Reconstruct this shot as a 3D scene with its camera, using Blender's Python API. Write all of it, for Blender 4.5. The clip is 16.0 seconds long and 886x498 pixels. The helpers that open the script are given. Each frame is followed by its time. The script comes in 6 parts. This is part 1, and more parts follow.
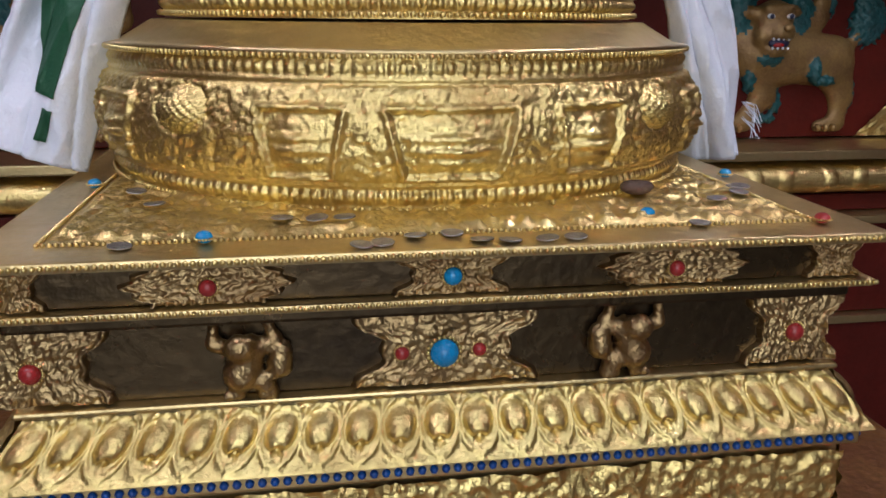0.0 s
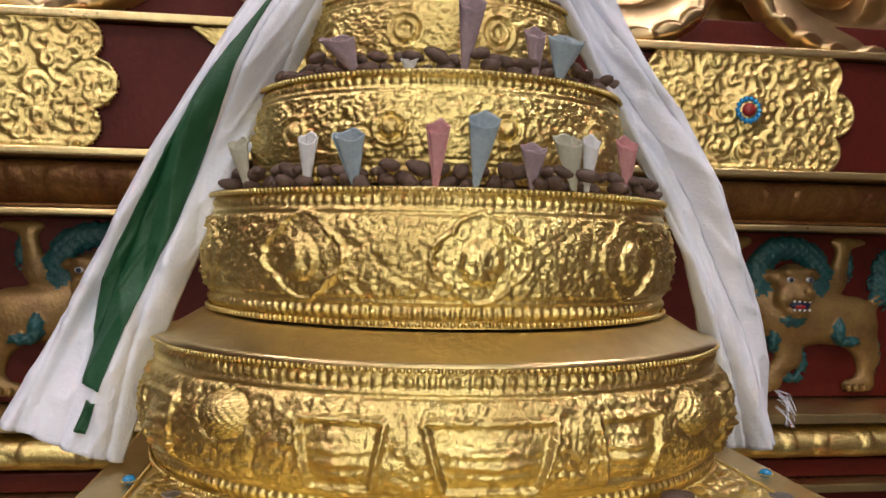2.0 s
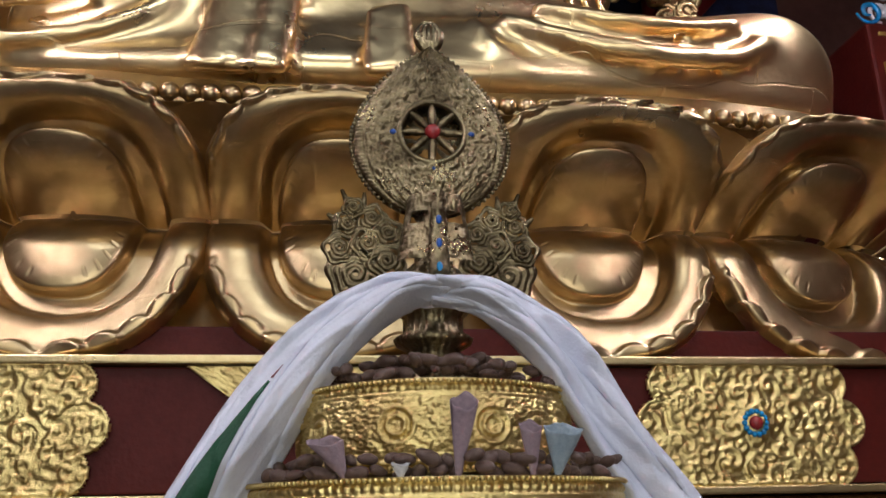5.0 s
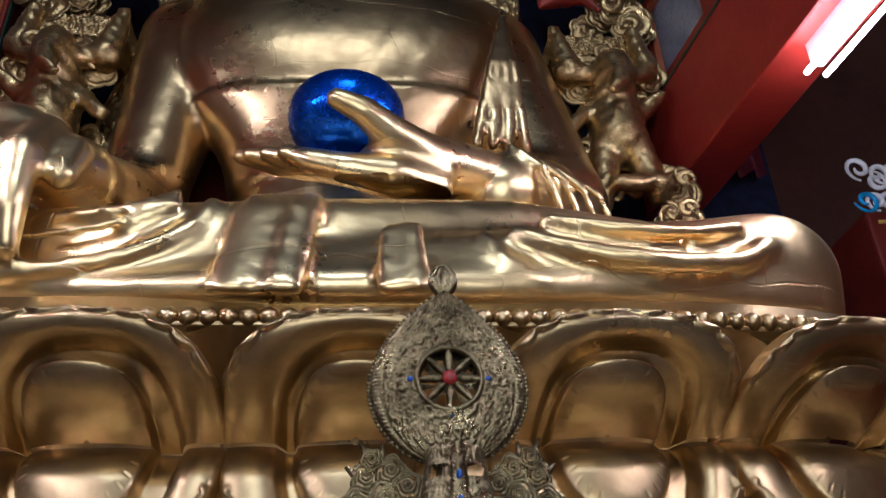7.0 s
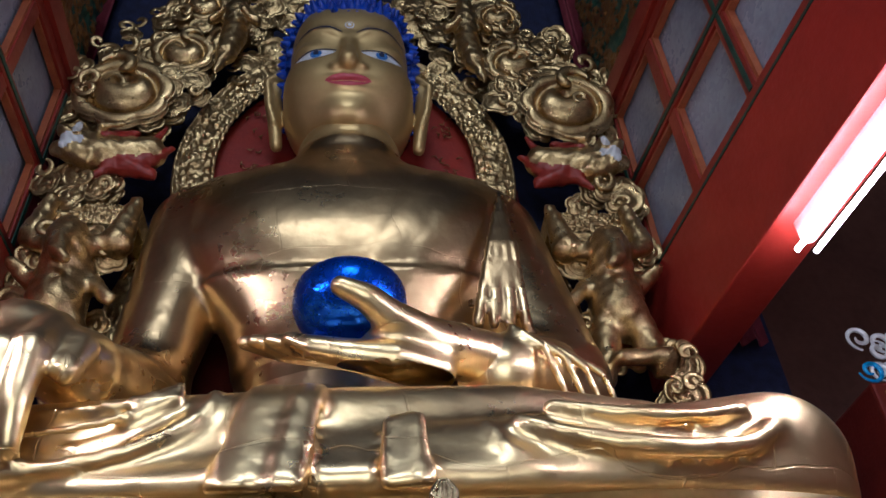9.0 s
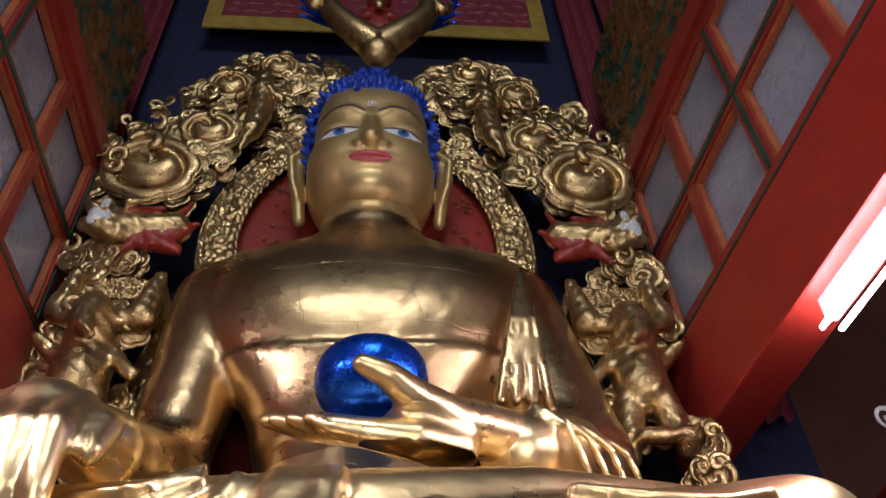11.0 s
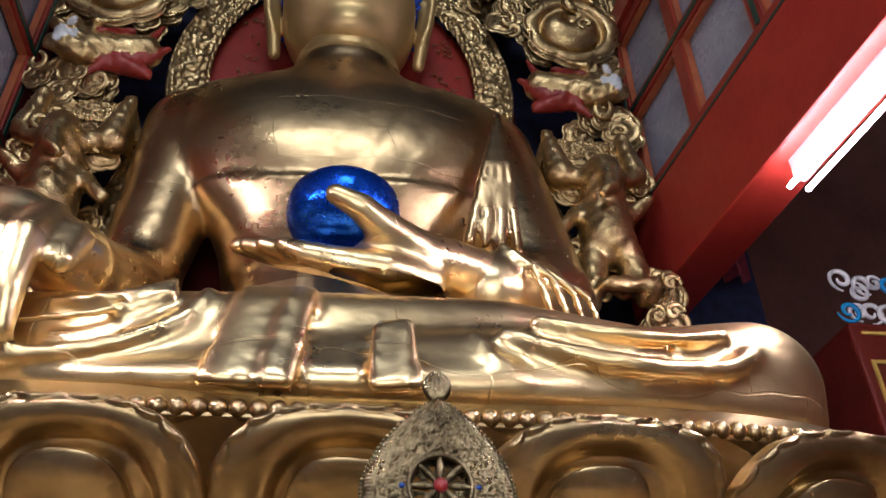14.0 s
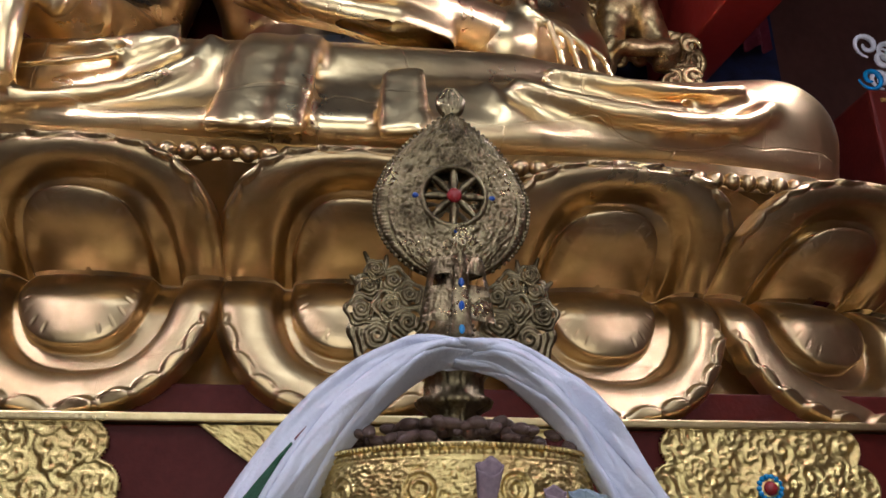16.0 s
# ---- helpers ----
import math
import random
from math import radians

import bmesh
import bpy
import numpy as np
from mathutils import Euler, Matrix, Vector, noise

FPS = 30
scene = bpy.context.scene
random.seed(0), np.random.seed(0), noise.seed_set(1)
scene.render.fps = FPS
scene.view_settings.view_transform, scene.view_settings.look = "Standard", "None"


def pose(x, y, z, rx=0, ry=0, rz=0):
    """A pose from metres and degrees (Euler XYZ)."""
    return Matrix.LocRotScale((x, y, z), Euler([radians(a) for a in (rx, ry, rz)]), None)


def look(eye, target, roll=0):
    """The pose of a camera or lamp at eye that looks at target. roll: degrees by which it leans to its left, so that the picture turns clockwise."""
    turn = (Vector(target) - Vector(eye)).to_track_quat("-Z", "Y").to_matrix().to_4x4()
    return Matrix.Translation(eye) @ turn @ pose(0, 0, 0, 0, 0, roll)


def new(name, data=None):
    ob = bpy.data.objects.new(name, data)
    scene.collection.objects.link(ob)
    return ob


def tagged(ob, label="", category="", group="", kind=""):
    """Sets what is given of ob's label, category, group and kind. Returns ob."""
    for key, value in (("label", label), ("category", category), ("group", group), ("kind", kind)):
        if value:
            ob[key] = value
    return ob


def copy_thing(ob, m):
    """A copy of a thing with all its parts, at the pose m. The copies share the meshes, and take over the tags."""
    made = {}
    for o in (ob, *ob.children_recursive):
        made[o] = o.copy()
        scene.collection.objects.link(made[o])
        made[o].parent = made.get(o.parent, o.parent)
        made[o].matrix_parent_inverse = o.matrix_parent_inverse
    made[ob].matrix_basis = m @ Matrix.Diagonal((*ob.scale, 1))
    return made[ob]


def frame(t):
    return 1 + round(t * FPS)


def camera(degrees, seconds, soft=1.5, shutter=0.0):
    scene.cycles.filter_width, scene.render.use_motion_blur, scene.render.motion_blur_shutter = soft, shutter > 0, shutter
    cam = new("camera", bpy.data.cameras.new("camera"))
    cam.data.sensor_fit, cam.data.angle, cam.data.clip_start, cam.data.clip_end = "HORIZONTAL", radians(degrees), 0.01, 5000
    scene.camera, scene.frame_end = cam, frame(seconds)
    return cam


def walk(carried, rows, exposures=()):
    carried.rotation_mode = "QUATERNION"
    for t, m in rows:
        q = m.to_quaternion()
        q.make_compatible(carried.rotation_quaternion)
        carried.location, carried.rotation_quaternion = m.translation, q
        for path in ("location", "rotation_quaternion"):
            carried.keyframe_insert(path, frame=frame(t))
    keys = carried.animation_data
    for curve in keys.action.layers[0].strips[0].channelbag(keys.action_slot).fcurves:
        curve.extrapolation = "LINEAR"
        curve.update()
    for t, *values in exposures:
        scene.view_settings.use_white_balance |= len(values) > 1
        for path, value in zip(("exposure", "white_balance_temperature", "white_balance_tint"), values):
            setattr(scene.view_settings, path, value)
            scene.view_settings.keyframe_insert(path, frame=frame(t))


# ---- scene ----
cam = camera(55.8, 16.0, soft=1.6)
PATH = [
    (0, (-0.161, -1.404, 1.419), (0.157, 0.495, 0.877), 0.5),
    (0.5, (-0.158, -1.419, 1.434), (0.178, 0.5, 0.985), 0.9),
    (1, (-0.172, -1.418, 1.46), (0.175, 0.53, 1.17), 1.7),
    (1.5, (-0.178, -1.41, 1.489), (0.12, 0.563, 1.345), 1.5),
    (2, (-0.184, -1.401, 1.521), (0.091, 0.58, 1.505), 1.1),
    (2.5, (-0.179, -1.4, 1.545), (0.1, 0.578, 1.644), 0.3),
    (3, (-0.173, -1.4, 1.569), (0.103, 0.569, 1.785), -0.3),
    (5.5, (-0.167, -1.382, 1.747), (0.076, 0.48, 2.437), -1.2),
    (6, (-0.177, -1.397, 1.779), (0.049, 0.427, 2.569), -1.3),
    (6.5, (-0.175, -1.415, 1.803), (0.047, 0.364, 2.69), -2.0),
    (7, (-0.176, -1.434, 1.821), (0.041, 0.294, 2.804), -2.8),
    (7.5, (-0.177, -1.458, 1.843), (0.037, 0.209, 2.927), -3.2),
    (8, (-0.176, -1.482, 1.855), (0.031, 0.129, 3.023), -3.2),
    (8.5, (-0.174, -1.501, 1.87), (0.029, 0.061, 3.103), -3.6),
    (9, (-0.171, -1.524, 1.885), (0.031, -0.013, 3.179), -4.2),
    (9.5, (-0.17, -1.539, 1.892), (0.024, -0.067, 3.232), -4.3),
    (12, (-0.21, -1.58, 1.91), (-0.071, -0.196, 3.347), -2.7),
    (12.5, (-0.214, -1.587, 1.911), (-0.074, -0.208, 3.353), -2.5),
    (13, (-0.218, -1.579, 1.908), (-0.056, -0.167, 3.316), -2.4),
    (13.5, (-0.205, -1.542, 1.87), (0.01, -0.031, 3.162), -2.1),
    (14, (-0.204, -1.501, 1.826), (0.036, 0.112, 2.984), -1.3),
    (14.5, (-0.213, -1.46, 1.801), (0.011, 0.24, 2.831), -0.4),
    (15, (-0.214, -1.451, 1.787), (-0.029, 0.302, 2.731), 0.4),
    (15.5, (-0.207, -1.426, 1.76), (-0.002, 0.377, 2.599), 0.0),
    (16, (-0.203, -1.398, 1.716), (0.044, 0.45, 2.439), -0.5),
]
EXPOSURES = [(0.0, -0.18, 5900, 8), (1.0, 0.0, 6400, 8), (2.0, -0.08, 7050, 7), (3.0, -0.14, 7000, 7), (5.5, -0.38, 6000, 6), (8.5, -0.32, 5550, 7), (9.5, -0.22, 5800, 9), (12.0, 0.18, 6550, 11), (13.0, 0.22, 6500, 10), (14.0, 0.05, 6100, 9), (14.5, -0.05, 5950, 9), (15.0, -0.36, 5800, 10), (16.0, -0.42, 5900, 9)]
walk(cam, [(t, look(eye, target, roll)) for t, eye, target, roll in PATH], EXPOSURES)

# fitted numbers of the place
DOOR, UPPER, TUBES = 135.0, 208.0, 100.0
JX = 1.072                     # centre of a medallion of the frieze
LX = 1.37                      # a lion of the panel
NOD = 10.0                     # bow of the head
SPLAY = 5.4                    # turn of the right-hand screen and beam
BEAMZ = (4.52, 5.20)
LAMP = (-0.9, 1.36, 4.37)      # lamp: near end, far end, height

# world, lights
world = bpy.data.worlds.new("sky")
scene.world = world
world.use_nodes = True
wn = world.node_tree
sky = wn.nodes.new("ShaderNodeTexSky")
sky.sky_type = 'NISHITA'
sky.sun_disc = False
sky.sun_elevation = radians(40)
sky.sun_rotation = radians(200)
wn.links.new(sky.outputs[0], wn.nodes["Background"].inputs[0])
wn.nodes["Background"].inputs[1].default_value = 0.08


def area(name, m, sx, sy, power, color):
    d = bpy.data.lights.new(name, "AREA")
    d.shape = 'RECTANGLE'
    d.size, d.size_y, d.energy, d.color = sx, sy, power, color
    ob = new(name, d)
    ob.matrix_world = m
    return ob


# light of an assumed unseen doorway, and an added high fill for the statue
area("assumed_doorway_daylight", look((-0.4, -6.4, 2.2), (-0.4, 0, 2.2)), 3.6, 3.6, DOOR, (0.98, 0.95, 0.92))
area("high_front_fill", look((-0.4, -6.4, 9.7), (-0.3, 2.0, 5.6)), 3.7, 2.1, UPPER, (0.90, 0.93, 1.0))

# ---------------------------------------------------------------- materials
def material(name, color, rough=0.5, metal=0.0, var=0.25, scale=6.0, bump=0.0, bscale=60.0, color2=None, grime=None, rvar=0.1, coat=0.0, spec=0.5):
    """Principled material with stains at one scale, grain at another, and a fine relief."""
    m = bpy.data.materials.new(name)
    m.use_nodes = True
    nt = m.node_tree
    N, Lk = nt.nodes, nt.links.new
    b = N["Principled BSDF"]
    tc = N.new("ShaderNodeTexCoord")
    n1 = N.new("ShaderNodeTexNoise")
    n1.inputs["Scale"].default_value, n1.inputs["Detail"].default_value = scale, 6.0
    n2 = N.new("ShaderNodeTexNoise")
    n2.inputs["Scale"].default_value, n2.inputs["Detail"].default_value = scale * 9.0, 4.0
    Lk(tc.outputs["Object"], n1.inputs["Vector"])
    Lk(tc.outputs["Object"], n2.inputs["Vector"])
    mixf = N.new("ShaderNodeMath")
    mixf.operation = 'MULTIPLY_ADD'
    Lk(n2.outputs["Fac"], mixf.inputs[0])
    mixf.inputs[1].default_value = 0.45
    Lk(n1.outputs["Fac"], mixf.inputs[2])
    ramp = N.new("ShaderNodeValToRGB")
    lo, hi = ramp.color_ramp.elements
    lo.position, hi.position = 0.48, 0.98
    c2 = color2 or tuple(c * (1 - var) for c in color)
    lo.color, hi.color = (*c2, 1), (*color, 1)
    Lk(mixf.outputs[0], ramp.inputs[0])
    Lk(ramp.outputs[0], b.inputs["Base Color"])
    rr = N.new("ShaderNodeMapRange")
    Lk(mixf.outputs[0], rr.inputs[0])
    rr.inputs[1].default_value, rr.inputs[2].default_value = 0.45, 1.0
    rr.inputs[3].default_value, rr.inputs[4].default_value = min(1, rough + rvar), max(0.02, rough - rvar)
    Lk(rr.outputs[0], b.inputs["Roughness"])
    b.inputs["Metallic"].default_value = metal
    b.inputs["Coat Weight"].default_value = coat
    b.inputs["Specular IOR Level"].default_value = spec
    if bump:
        n3 = N.new("ShaderNodeTexNoise")
        n3.inputs["Scale"].default_value, n3.inputs["Detail"].default_value = bscale, 3.0
        Lk(tc.outputs["Object"], n3.inputs["Vector"])
        bp = N.new("ShaderNodeBump")
        bp.inputs["Strength"].default_value = bump
        bp.inputs["Distance"].default_value = 1.0 / bscale
        Lk(n3.outputs["Fac"], bp.inputs["Height"])
        Lk(bp.outputs[0], b.inputs["Normal"])
    return m


def glow(name, color, strength):
    m = bpy.data.materials.new(name)
    m.use_nodes = True
    b = m.node_tree.nodes["Principled BSDF"]
    b.inputs["Base Color"].default_value = (0.9, 0.9, 0.9, 1)
    b.inputs["Emission Color"].default_value = (*color, 1)
    b.inputs["Emission Strength"].default_value = strength
    return m


def sheet_gold(name, color, color2, rough, seam=0.5):
    """Gilded copper: beaten sheets with thin soldered seams and soft dents."""
    m = material(name, color, rough, 1.0, scale=2.2, color2=color2, bump=0.0, rvar=0.07)
    nt = m.node_tree
    N, Lk = nt.nodes, nt.links.new
    tc = N.new("ShaderNodeTexCoord")
    br = N.new("ShaderNodeTexBrick")
    br.inputs["Scale"].default_value = 1.0
    br.inputs["Mortar Size"].default_value = 0.005
    br.inputs["Mortar Smooth"].default_value = 0.3
    br.inputs["Brick Width"].default_value = 0.62
    br.inputs["Row Height"].default_value = 0.43
    wob = N.new("ShaderNodeTexNoise")
    wob.inputs["Scale"].default_value = 1.3
    addv = N.new("ShaderNodeVectorMath")
    addv.operation = 'MULTIPLY_ADD'
    Lk(wob.outputs["Color"], addv.inputs[0])
    addv.inputs[1].default_value = (0.5, 0.5, 0.5)
    sw = N.new("ShaderNodeSeparateXYZ")
    cb = N.new("ShaderNodeCombineXYZ")
    Lk(tc.outputs["Object"], wob.inputs["Vector"])
    Lk(tc.outputs["Object"], sw.inputs[0])
    Lk(sw.outputs[0], cb.inputs[0])
    Lk(sw.outputs[2], cb.inputs[1])
    Lk(cb.outputs[0], addv.inputs[2])
    Lk(addv.outputs[0], br.inputs["Vector"])
    dent = N.new("ShaderNodeTexNoise")
    dent.inputs["Scale"].default_value, dent.inputs["Detail"].default_value = 7.0, 3.0
    Lk(tc.outputs["Object"], dent.inputs["Vector"])
    b1 = N.new("ShaderNodeBump")
    b1.inputs["Strength"].default_value, b1.inputs["Distance"].default_value = 0.20, 0.03
    Lk(dent.outputs["Fac"], b1.inputs["Height"])
    b2 = N.new("ShaderNodeBump")
    b2.invert = True
    b2.inputs["Strength"].default_value, b2.inputs["Distance"].default_value = seam, 0.010
    Lk(br.outputs["Fac"], b2.inputs["Height"])
    Lk(b1.outputs[0], b2.inputs["Normal"])
    Lk(b2.outputs[0], N["Principled BSDF"].inputs["Normal"])
    return m


GOLD = material("embossed_gilt_brass", (0.86, 0.70, 0.29), 0.39, 1.0, scale=9, color2=(0.60, 0.44, 0.17), bump=0.35, bscale=150)
GOLD_PLAIN = material("brushed_gilt_brass", (0.76, 0.61, 0.32), 0.36, 1.0, scale=5, color2=(0.60, 0.46, 0.22), bump=0.12, bscale=90)
# brass coloured dark for the dim floor and hall its upright faces mirror
BRASS_SHADED = material("shaded_polished_brass", (0.13, 0.092, 0.048), 0.30, 0.9, scale=7, color2=(0.045, 0.032, 0.02), bump=0.1, bscale=60)
SILVERGILT = material("worn_silver_gilt", (0.42, 0.34, 0.19), 0.32, 1.0, scale=14, color2=(0.07, 0.052, 0.027), bump=0.3, bscale=220)
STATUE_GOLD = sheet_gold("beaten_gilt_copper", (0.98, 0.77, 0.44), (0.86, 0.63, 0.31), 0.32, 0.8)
# same gilt as the statue, with the petals' dim reflections put into the colour
LOTUS_GOLD = sheet_gold("lotus_gilt_copper_shaded", (0.66, 0.50, 0.28), (0.45, 0.32, 0.16), 0.33, 0.15)
# satin chest copper, its colour lowered for the dark hall it mirrors
TORSO_GOLD = sheet_gold("satin_gilt_copper_shaded", (0.62, 0.45, 0.24), (0.48, 0.33, 0.165), 0.31, 0.3)
FACE_GOLD = material("matt_gold_paint", (0.60, 0.43, 0.19), 0.42, 0.75, scale=3, color2=(0.52, 0.36, 0.15), rvar=0.05)
HALO_GOLD = material("carved_gilt_wood", (0.76, 0.56, 0.27), 0.33, 0.95, scale=11, color2=(0.26, 0.165, 0.07), bump=0.25, bscale=70)
# gilt browned in its colour for low light and the red altar's reflection
GOLD_SHADED = material("shaded_gilt_brass", (0.52, 0.39, 0.19), 0.38, 1.0, scale=9, color2=(0.26, 0.16, 0.075), bump=0.35, bscale=150)
RED = material("red_lacquer", (0.30, 0.028, 0.016), 0.42, scale=3, color2=(0.20, 0.018, 0.012), bump=0.08, bscale=40)
RED_DARK = material("oxblood_paint", (0.095, 0.010, 0.006), 0.5, scale=5, color2=(0.060, 0.007, 0.004), spec=0.2, bump=0.1, bscale=60)
BEAM_RED = material("vermilion_beam_paint", (0.36, 0.026, 0.017), 0.42, scale=2, color2=(0.28, 0.020, 0.014), bump=0.08, bscale=30)
ORANGE = material("orange_trim_paint", (0.46, 0.13, 0.045), 0.45, scale=7, color2=(0.30, 0.07, 0.03))
GREEN = material("dark_green_paint", (0.015, 0.07, 0.045), 0.45, scale=7, color2=(0.01, 0.04, 0.03))
TEAL = material("teal_paint", (0.014, 0.105, 0.11), 0.5, scale=14, color2=(0.008, 0.045, 0.05), bump=0.4, bscale=60)
BLUE = material("ultramarine_enamel", (0.012, 0.12, 0.80), 0.27, 0.85, scale=8, color2=(0.008, 0.07, 0.62), bump=0.06, bscale=30)
HAIR = material("ultramarine_hair_paint", (0.008, 0.060, 0.46), 0.35, scale=8, color2=(0.005, 0.035, 0.30))
NAVY = material("navy_brocade", (0.012, 0.018, 0.075), 0.7, scale=12, color2=(0.006, 0.008, 0.03), bump=0.3, bscale=60)
TURQ = material("turquoise_stone", (0.02, 0.29, 0.60), 0.25, scale=40, color2=(0.015, 0.20, 0.46))
CORAL = material("coral_stone", (0.42, 0.03, 0.03), 0.3, scale=30, color2=(0.22, 0.02, 0.02))
LAPIS = material("blue_bead_stone", (0.01, 0.10, 0.42), 0.3, scale=30, color2=(0.01, 0.05, 0.25))
WHITE = material("white_silk", (0.80, 0.82, 0.90), 0.62, scale=4, color2=(0.66, 0.69, 0.80), bump=0.35, bscale=160)
KGREEN = material("green_silk", (0.006, 0.085, 0.030), 0.6, scale=6, color2=(0.004, 0.055, 0.02), bump=0.3, bscale=160)
STONE = material("brown_offering_pebbles", (0.15, 0.09, 0.065), 0.5, scale=20, color2=(0.05, 0.03, 0.025), bump=0.3, bscale=60)
COIN = material("tarnished_coin_nickel", (0.42, 0.41, 0.43), 0.38, 0.9, scale=60, color2=(0.22, 0.21, 0.22), bump=0.4, bscale=500)
MARBLE = material("grey_marbled_glass", (0.34, 0.36, 0.43), 0.30, scale=2.5, color2=(0.17, 0.18, 0.23), bump=0.05, bscale=20)
PINK = material("lip_paint", (0.50, 0.06, 0.09), 0.4)
EYEWHITE = material("eye_white_paint", (0.75, 0.76, 0.78), 0.35)
IRIS = material("iris_blue_paint", (0.06, 0.19, 0.50), 0.3)
LINE = material("brow_line_paint", (0.015, 0.02, 0.06), 0.5)
CLOTH_RED = material("crimson_brocade", (0.24, 0.03, 0.05), 0.7, scale=9, color2=(0.15, 0.018, 0.03), bump=0.4, bscale=70)
CLOTH_GOLD = material("gold_brocade", (0.42, 0.30, 0.06), 0.55, scale=9, color2=(0.28, 0.18, 0.03), bump=0.4, bscale=90)
WOODGILT = material("gilt_painted_moulding", (0.30, 0.15, 0.045), 0.42, 0.5, scale=9, color2=(0.13, 0.04, 0.016), bump=0.2, bscale=50)
WALL = material("shaded_hall_wall", (0.16, 0.06, 0.04), 0.7, scale=1.5, color2=(0.09, 0.035, 0.025))
FLOORM = material("worn_stone_floor", (0.16, 0.14, 0.12), 0.45, scale=2, color2=(0.09, 0.08, 0.07))
TUBE = glow("lamp_tube_glow", (0.98, 0.90, 1.0), TUBES)
LAMP_WHITE = material("lamp_white_enamel", (0.75, 0.74, 0.76), 0.4)


# ---------------------------------------------------------------- building
def part(name, bm, mat, parent=None, label="", smooth=True):
    """Link a bmesh as one mesh object, under a thing or part."""
    me = bpy.data.meshes.new(name)
    bm.to_mesh(me)
    bm.free()
    return finish(name, me, mat, parent, label, smooth)


def finish(name, me, mat, parent=None, label="", smooth=True):
    for m in mat if isinstance(mat, (list, tuple)) else [mat]:
        me.materials.append(m)
    if smooth:
        me.polygons.foreach_set("use_smooth", [True] * len(me.polygons))
    ob = new(name, me)
    if parent is not None:
        ob.parent = parent
    if label:
        tagged(ob, label)
    return ob


def thing(name, label, category, group="", kind="", at=(0, 0, 0)):
    ob = new(name)
    ob.location = at
    return tagged(ob, label, category, group, kind)


def mesh_of(name, v, f, mats, parent=None, label="", smooth=True, idx=None):
    me = bpy.data.meshes.new(name)
    me.from_pydata([tuple(p) for p in v], [], [tuple(q) for q in f])
    me.update()
    ob = finish(name, me, mats, parent, label, smooth)
    if idx is not None:
        me.polygons.foreach_set("material_index", np.asarray(idx, dtype=np.int32))
    return ob


def box(x0, x1, y0, y1, z0, z1, bev=0.0):
    bm = bmesh.new()
    bmesh.ops.create_cube(bm, size=1.0, matrix=Matrix.Translation(((x0 + x1) / 2, (y0 + y1) / 2, (z0 + z1) / 2)) @ Matrix.Diagonal((x1 - x0, y1 - y0, z1 - z0, 1)))
    if bev:
        bmesh.ops.bevel(bm, geom=bm.edges[:], offset=bev, segments=2, affect='EDGES', profile=0.6)
    return bm


def grid_mesh(P, closed_u=False, closed_v=False):
    """Vertices and quads of a grid of points P[nu, nv, 3]."""
    nu, nv = P.shape[:2]
    i = np.arange(nu if closed_u else nu - 1)
    j = np.arange(nv if closed_v else nv - 1)
    I, J = np.meshgrid(i, j, indexing="ij")
    a = I * nv + J
    b = ((I + 1) % nu) * nv + J
    c = ((I + 1) % nu) * nv + (J + 1) % nv
    d = I * nv + (J + 1) % nv
    return P.reshape(-1, 3), np.stack([a, b, c, d], -1).reshape(-1, 4)


def merge(*parts):
    """Join (vertices, faces) pairs."""
    V, F, n = [], [], 0
    for v, f in parts:
        V.append(np.asarray(v, float))
        F += [tuple(int(k) + n for k in q) for q in f]
        n += len(v)
    return np.concatenate(V), F


def lathe(profile, n=96, arc=None):
    """Grid of a turned profile [(r, z), ...]; angle 0 faces the front (-y)."""
    pr = np.array(profile, float)
    a = np.linspace(0, 2 * np.pi, n, endpoint=False) if arc is None else np.linspace(arc[0], arc[1], n)
    P = np.stack([np.sin(a)[:, None] * pr[None, :, 0], -np.cos(a)[:, None] * pr[None, :, 0], np.ones((n, 1)) * pr[None, :, 1]], -1)
    return P


def ball(c, r, n=12, m=8):
    """Vertices and faces of an ellipsoid; r may be three radii."""
    r = np.ones(3) * r
    th = np.linspace(0, 2 * np.pi, n, endpoint=False)
    ph = np.linspace(0.02, np.pi - 0.02, m)
    P = np.stack([np.cos(th)[:, None] * np.sin(ph), np.sin(th)[:, None] * np.sin(ph), np.ones((n, 1)) * np.cos(ph)], -1) * r + np.array(c)
    v, f = grid_mesh(P, closed_u=True)
    return v, f[:, ::-1]


def sweep(points, radius, sides=8, flat=1.0):
    """Tube along points; radius a number or one for each point. flat squeezes it along y."""
    p = np.array(points, float)
    r = np.ones(len(p)) * radius
    t = np.gradient(p, axis=0)
    t /= np.linalg.norm(t, axis=1, keepdims=True) + 1e-9
    ref = np.array([0, 1.0, 0])
    if abs(t @ ref).max() > 0.95:
        ref = np.array([1.0, 0, 0]) if abs(t[:, 0]).max() < 0.9 else np.array([0, 0, 1.0])
    s = np.cross(t, ref)
    s /= np.linalg.norm(s, axis=1, keepdims=True) + 1e-9
    u = np.cross(s, t)
    a = np.linspace(0, 2 * np.pi, sides, endpoint=False)
    P = p[:, None] + r[:, None, None] * (np.cos(a)[None, :, None] * s[:, None] + flat * np.sin(a)[None, :, None] * u[:, None])
    v, f = grid_mesh(P, closed_v=True)
    n = len(p)
    F = [tuple(q) for q in f] + [tuple(range(sides))[::-1], tuple((n - 1) * sides + k for k in range(sides))]
    return v, F


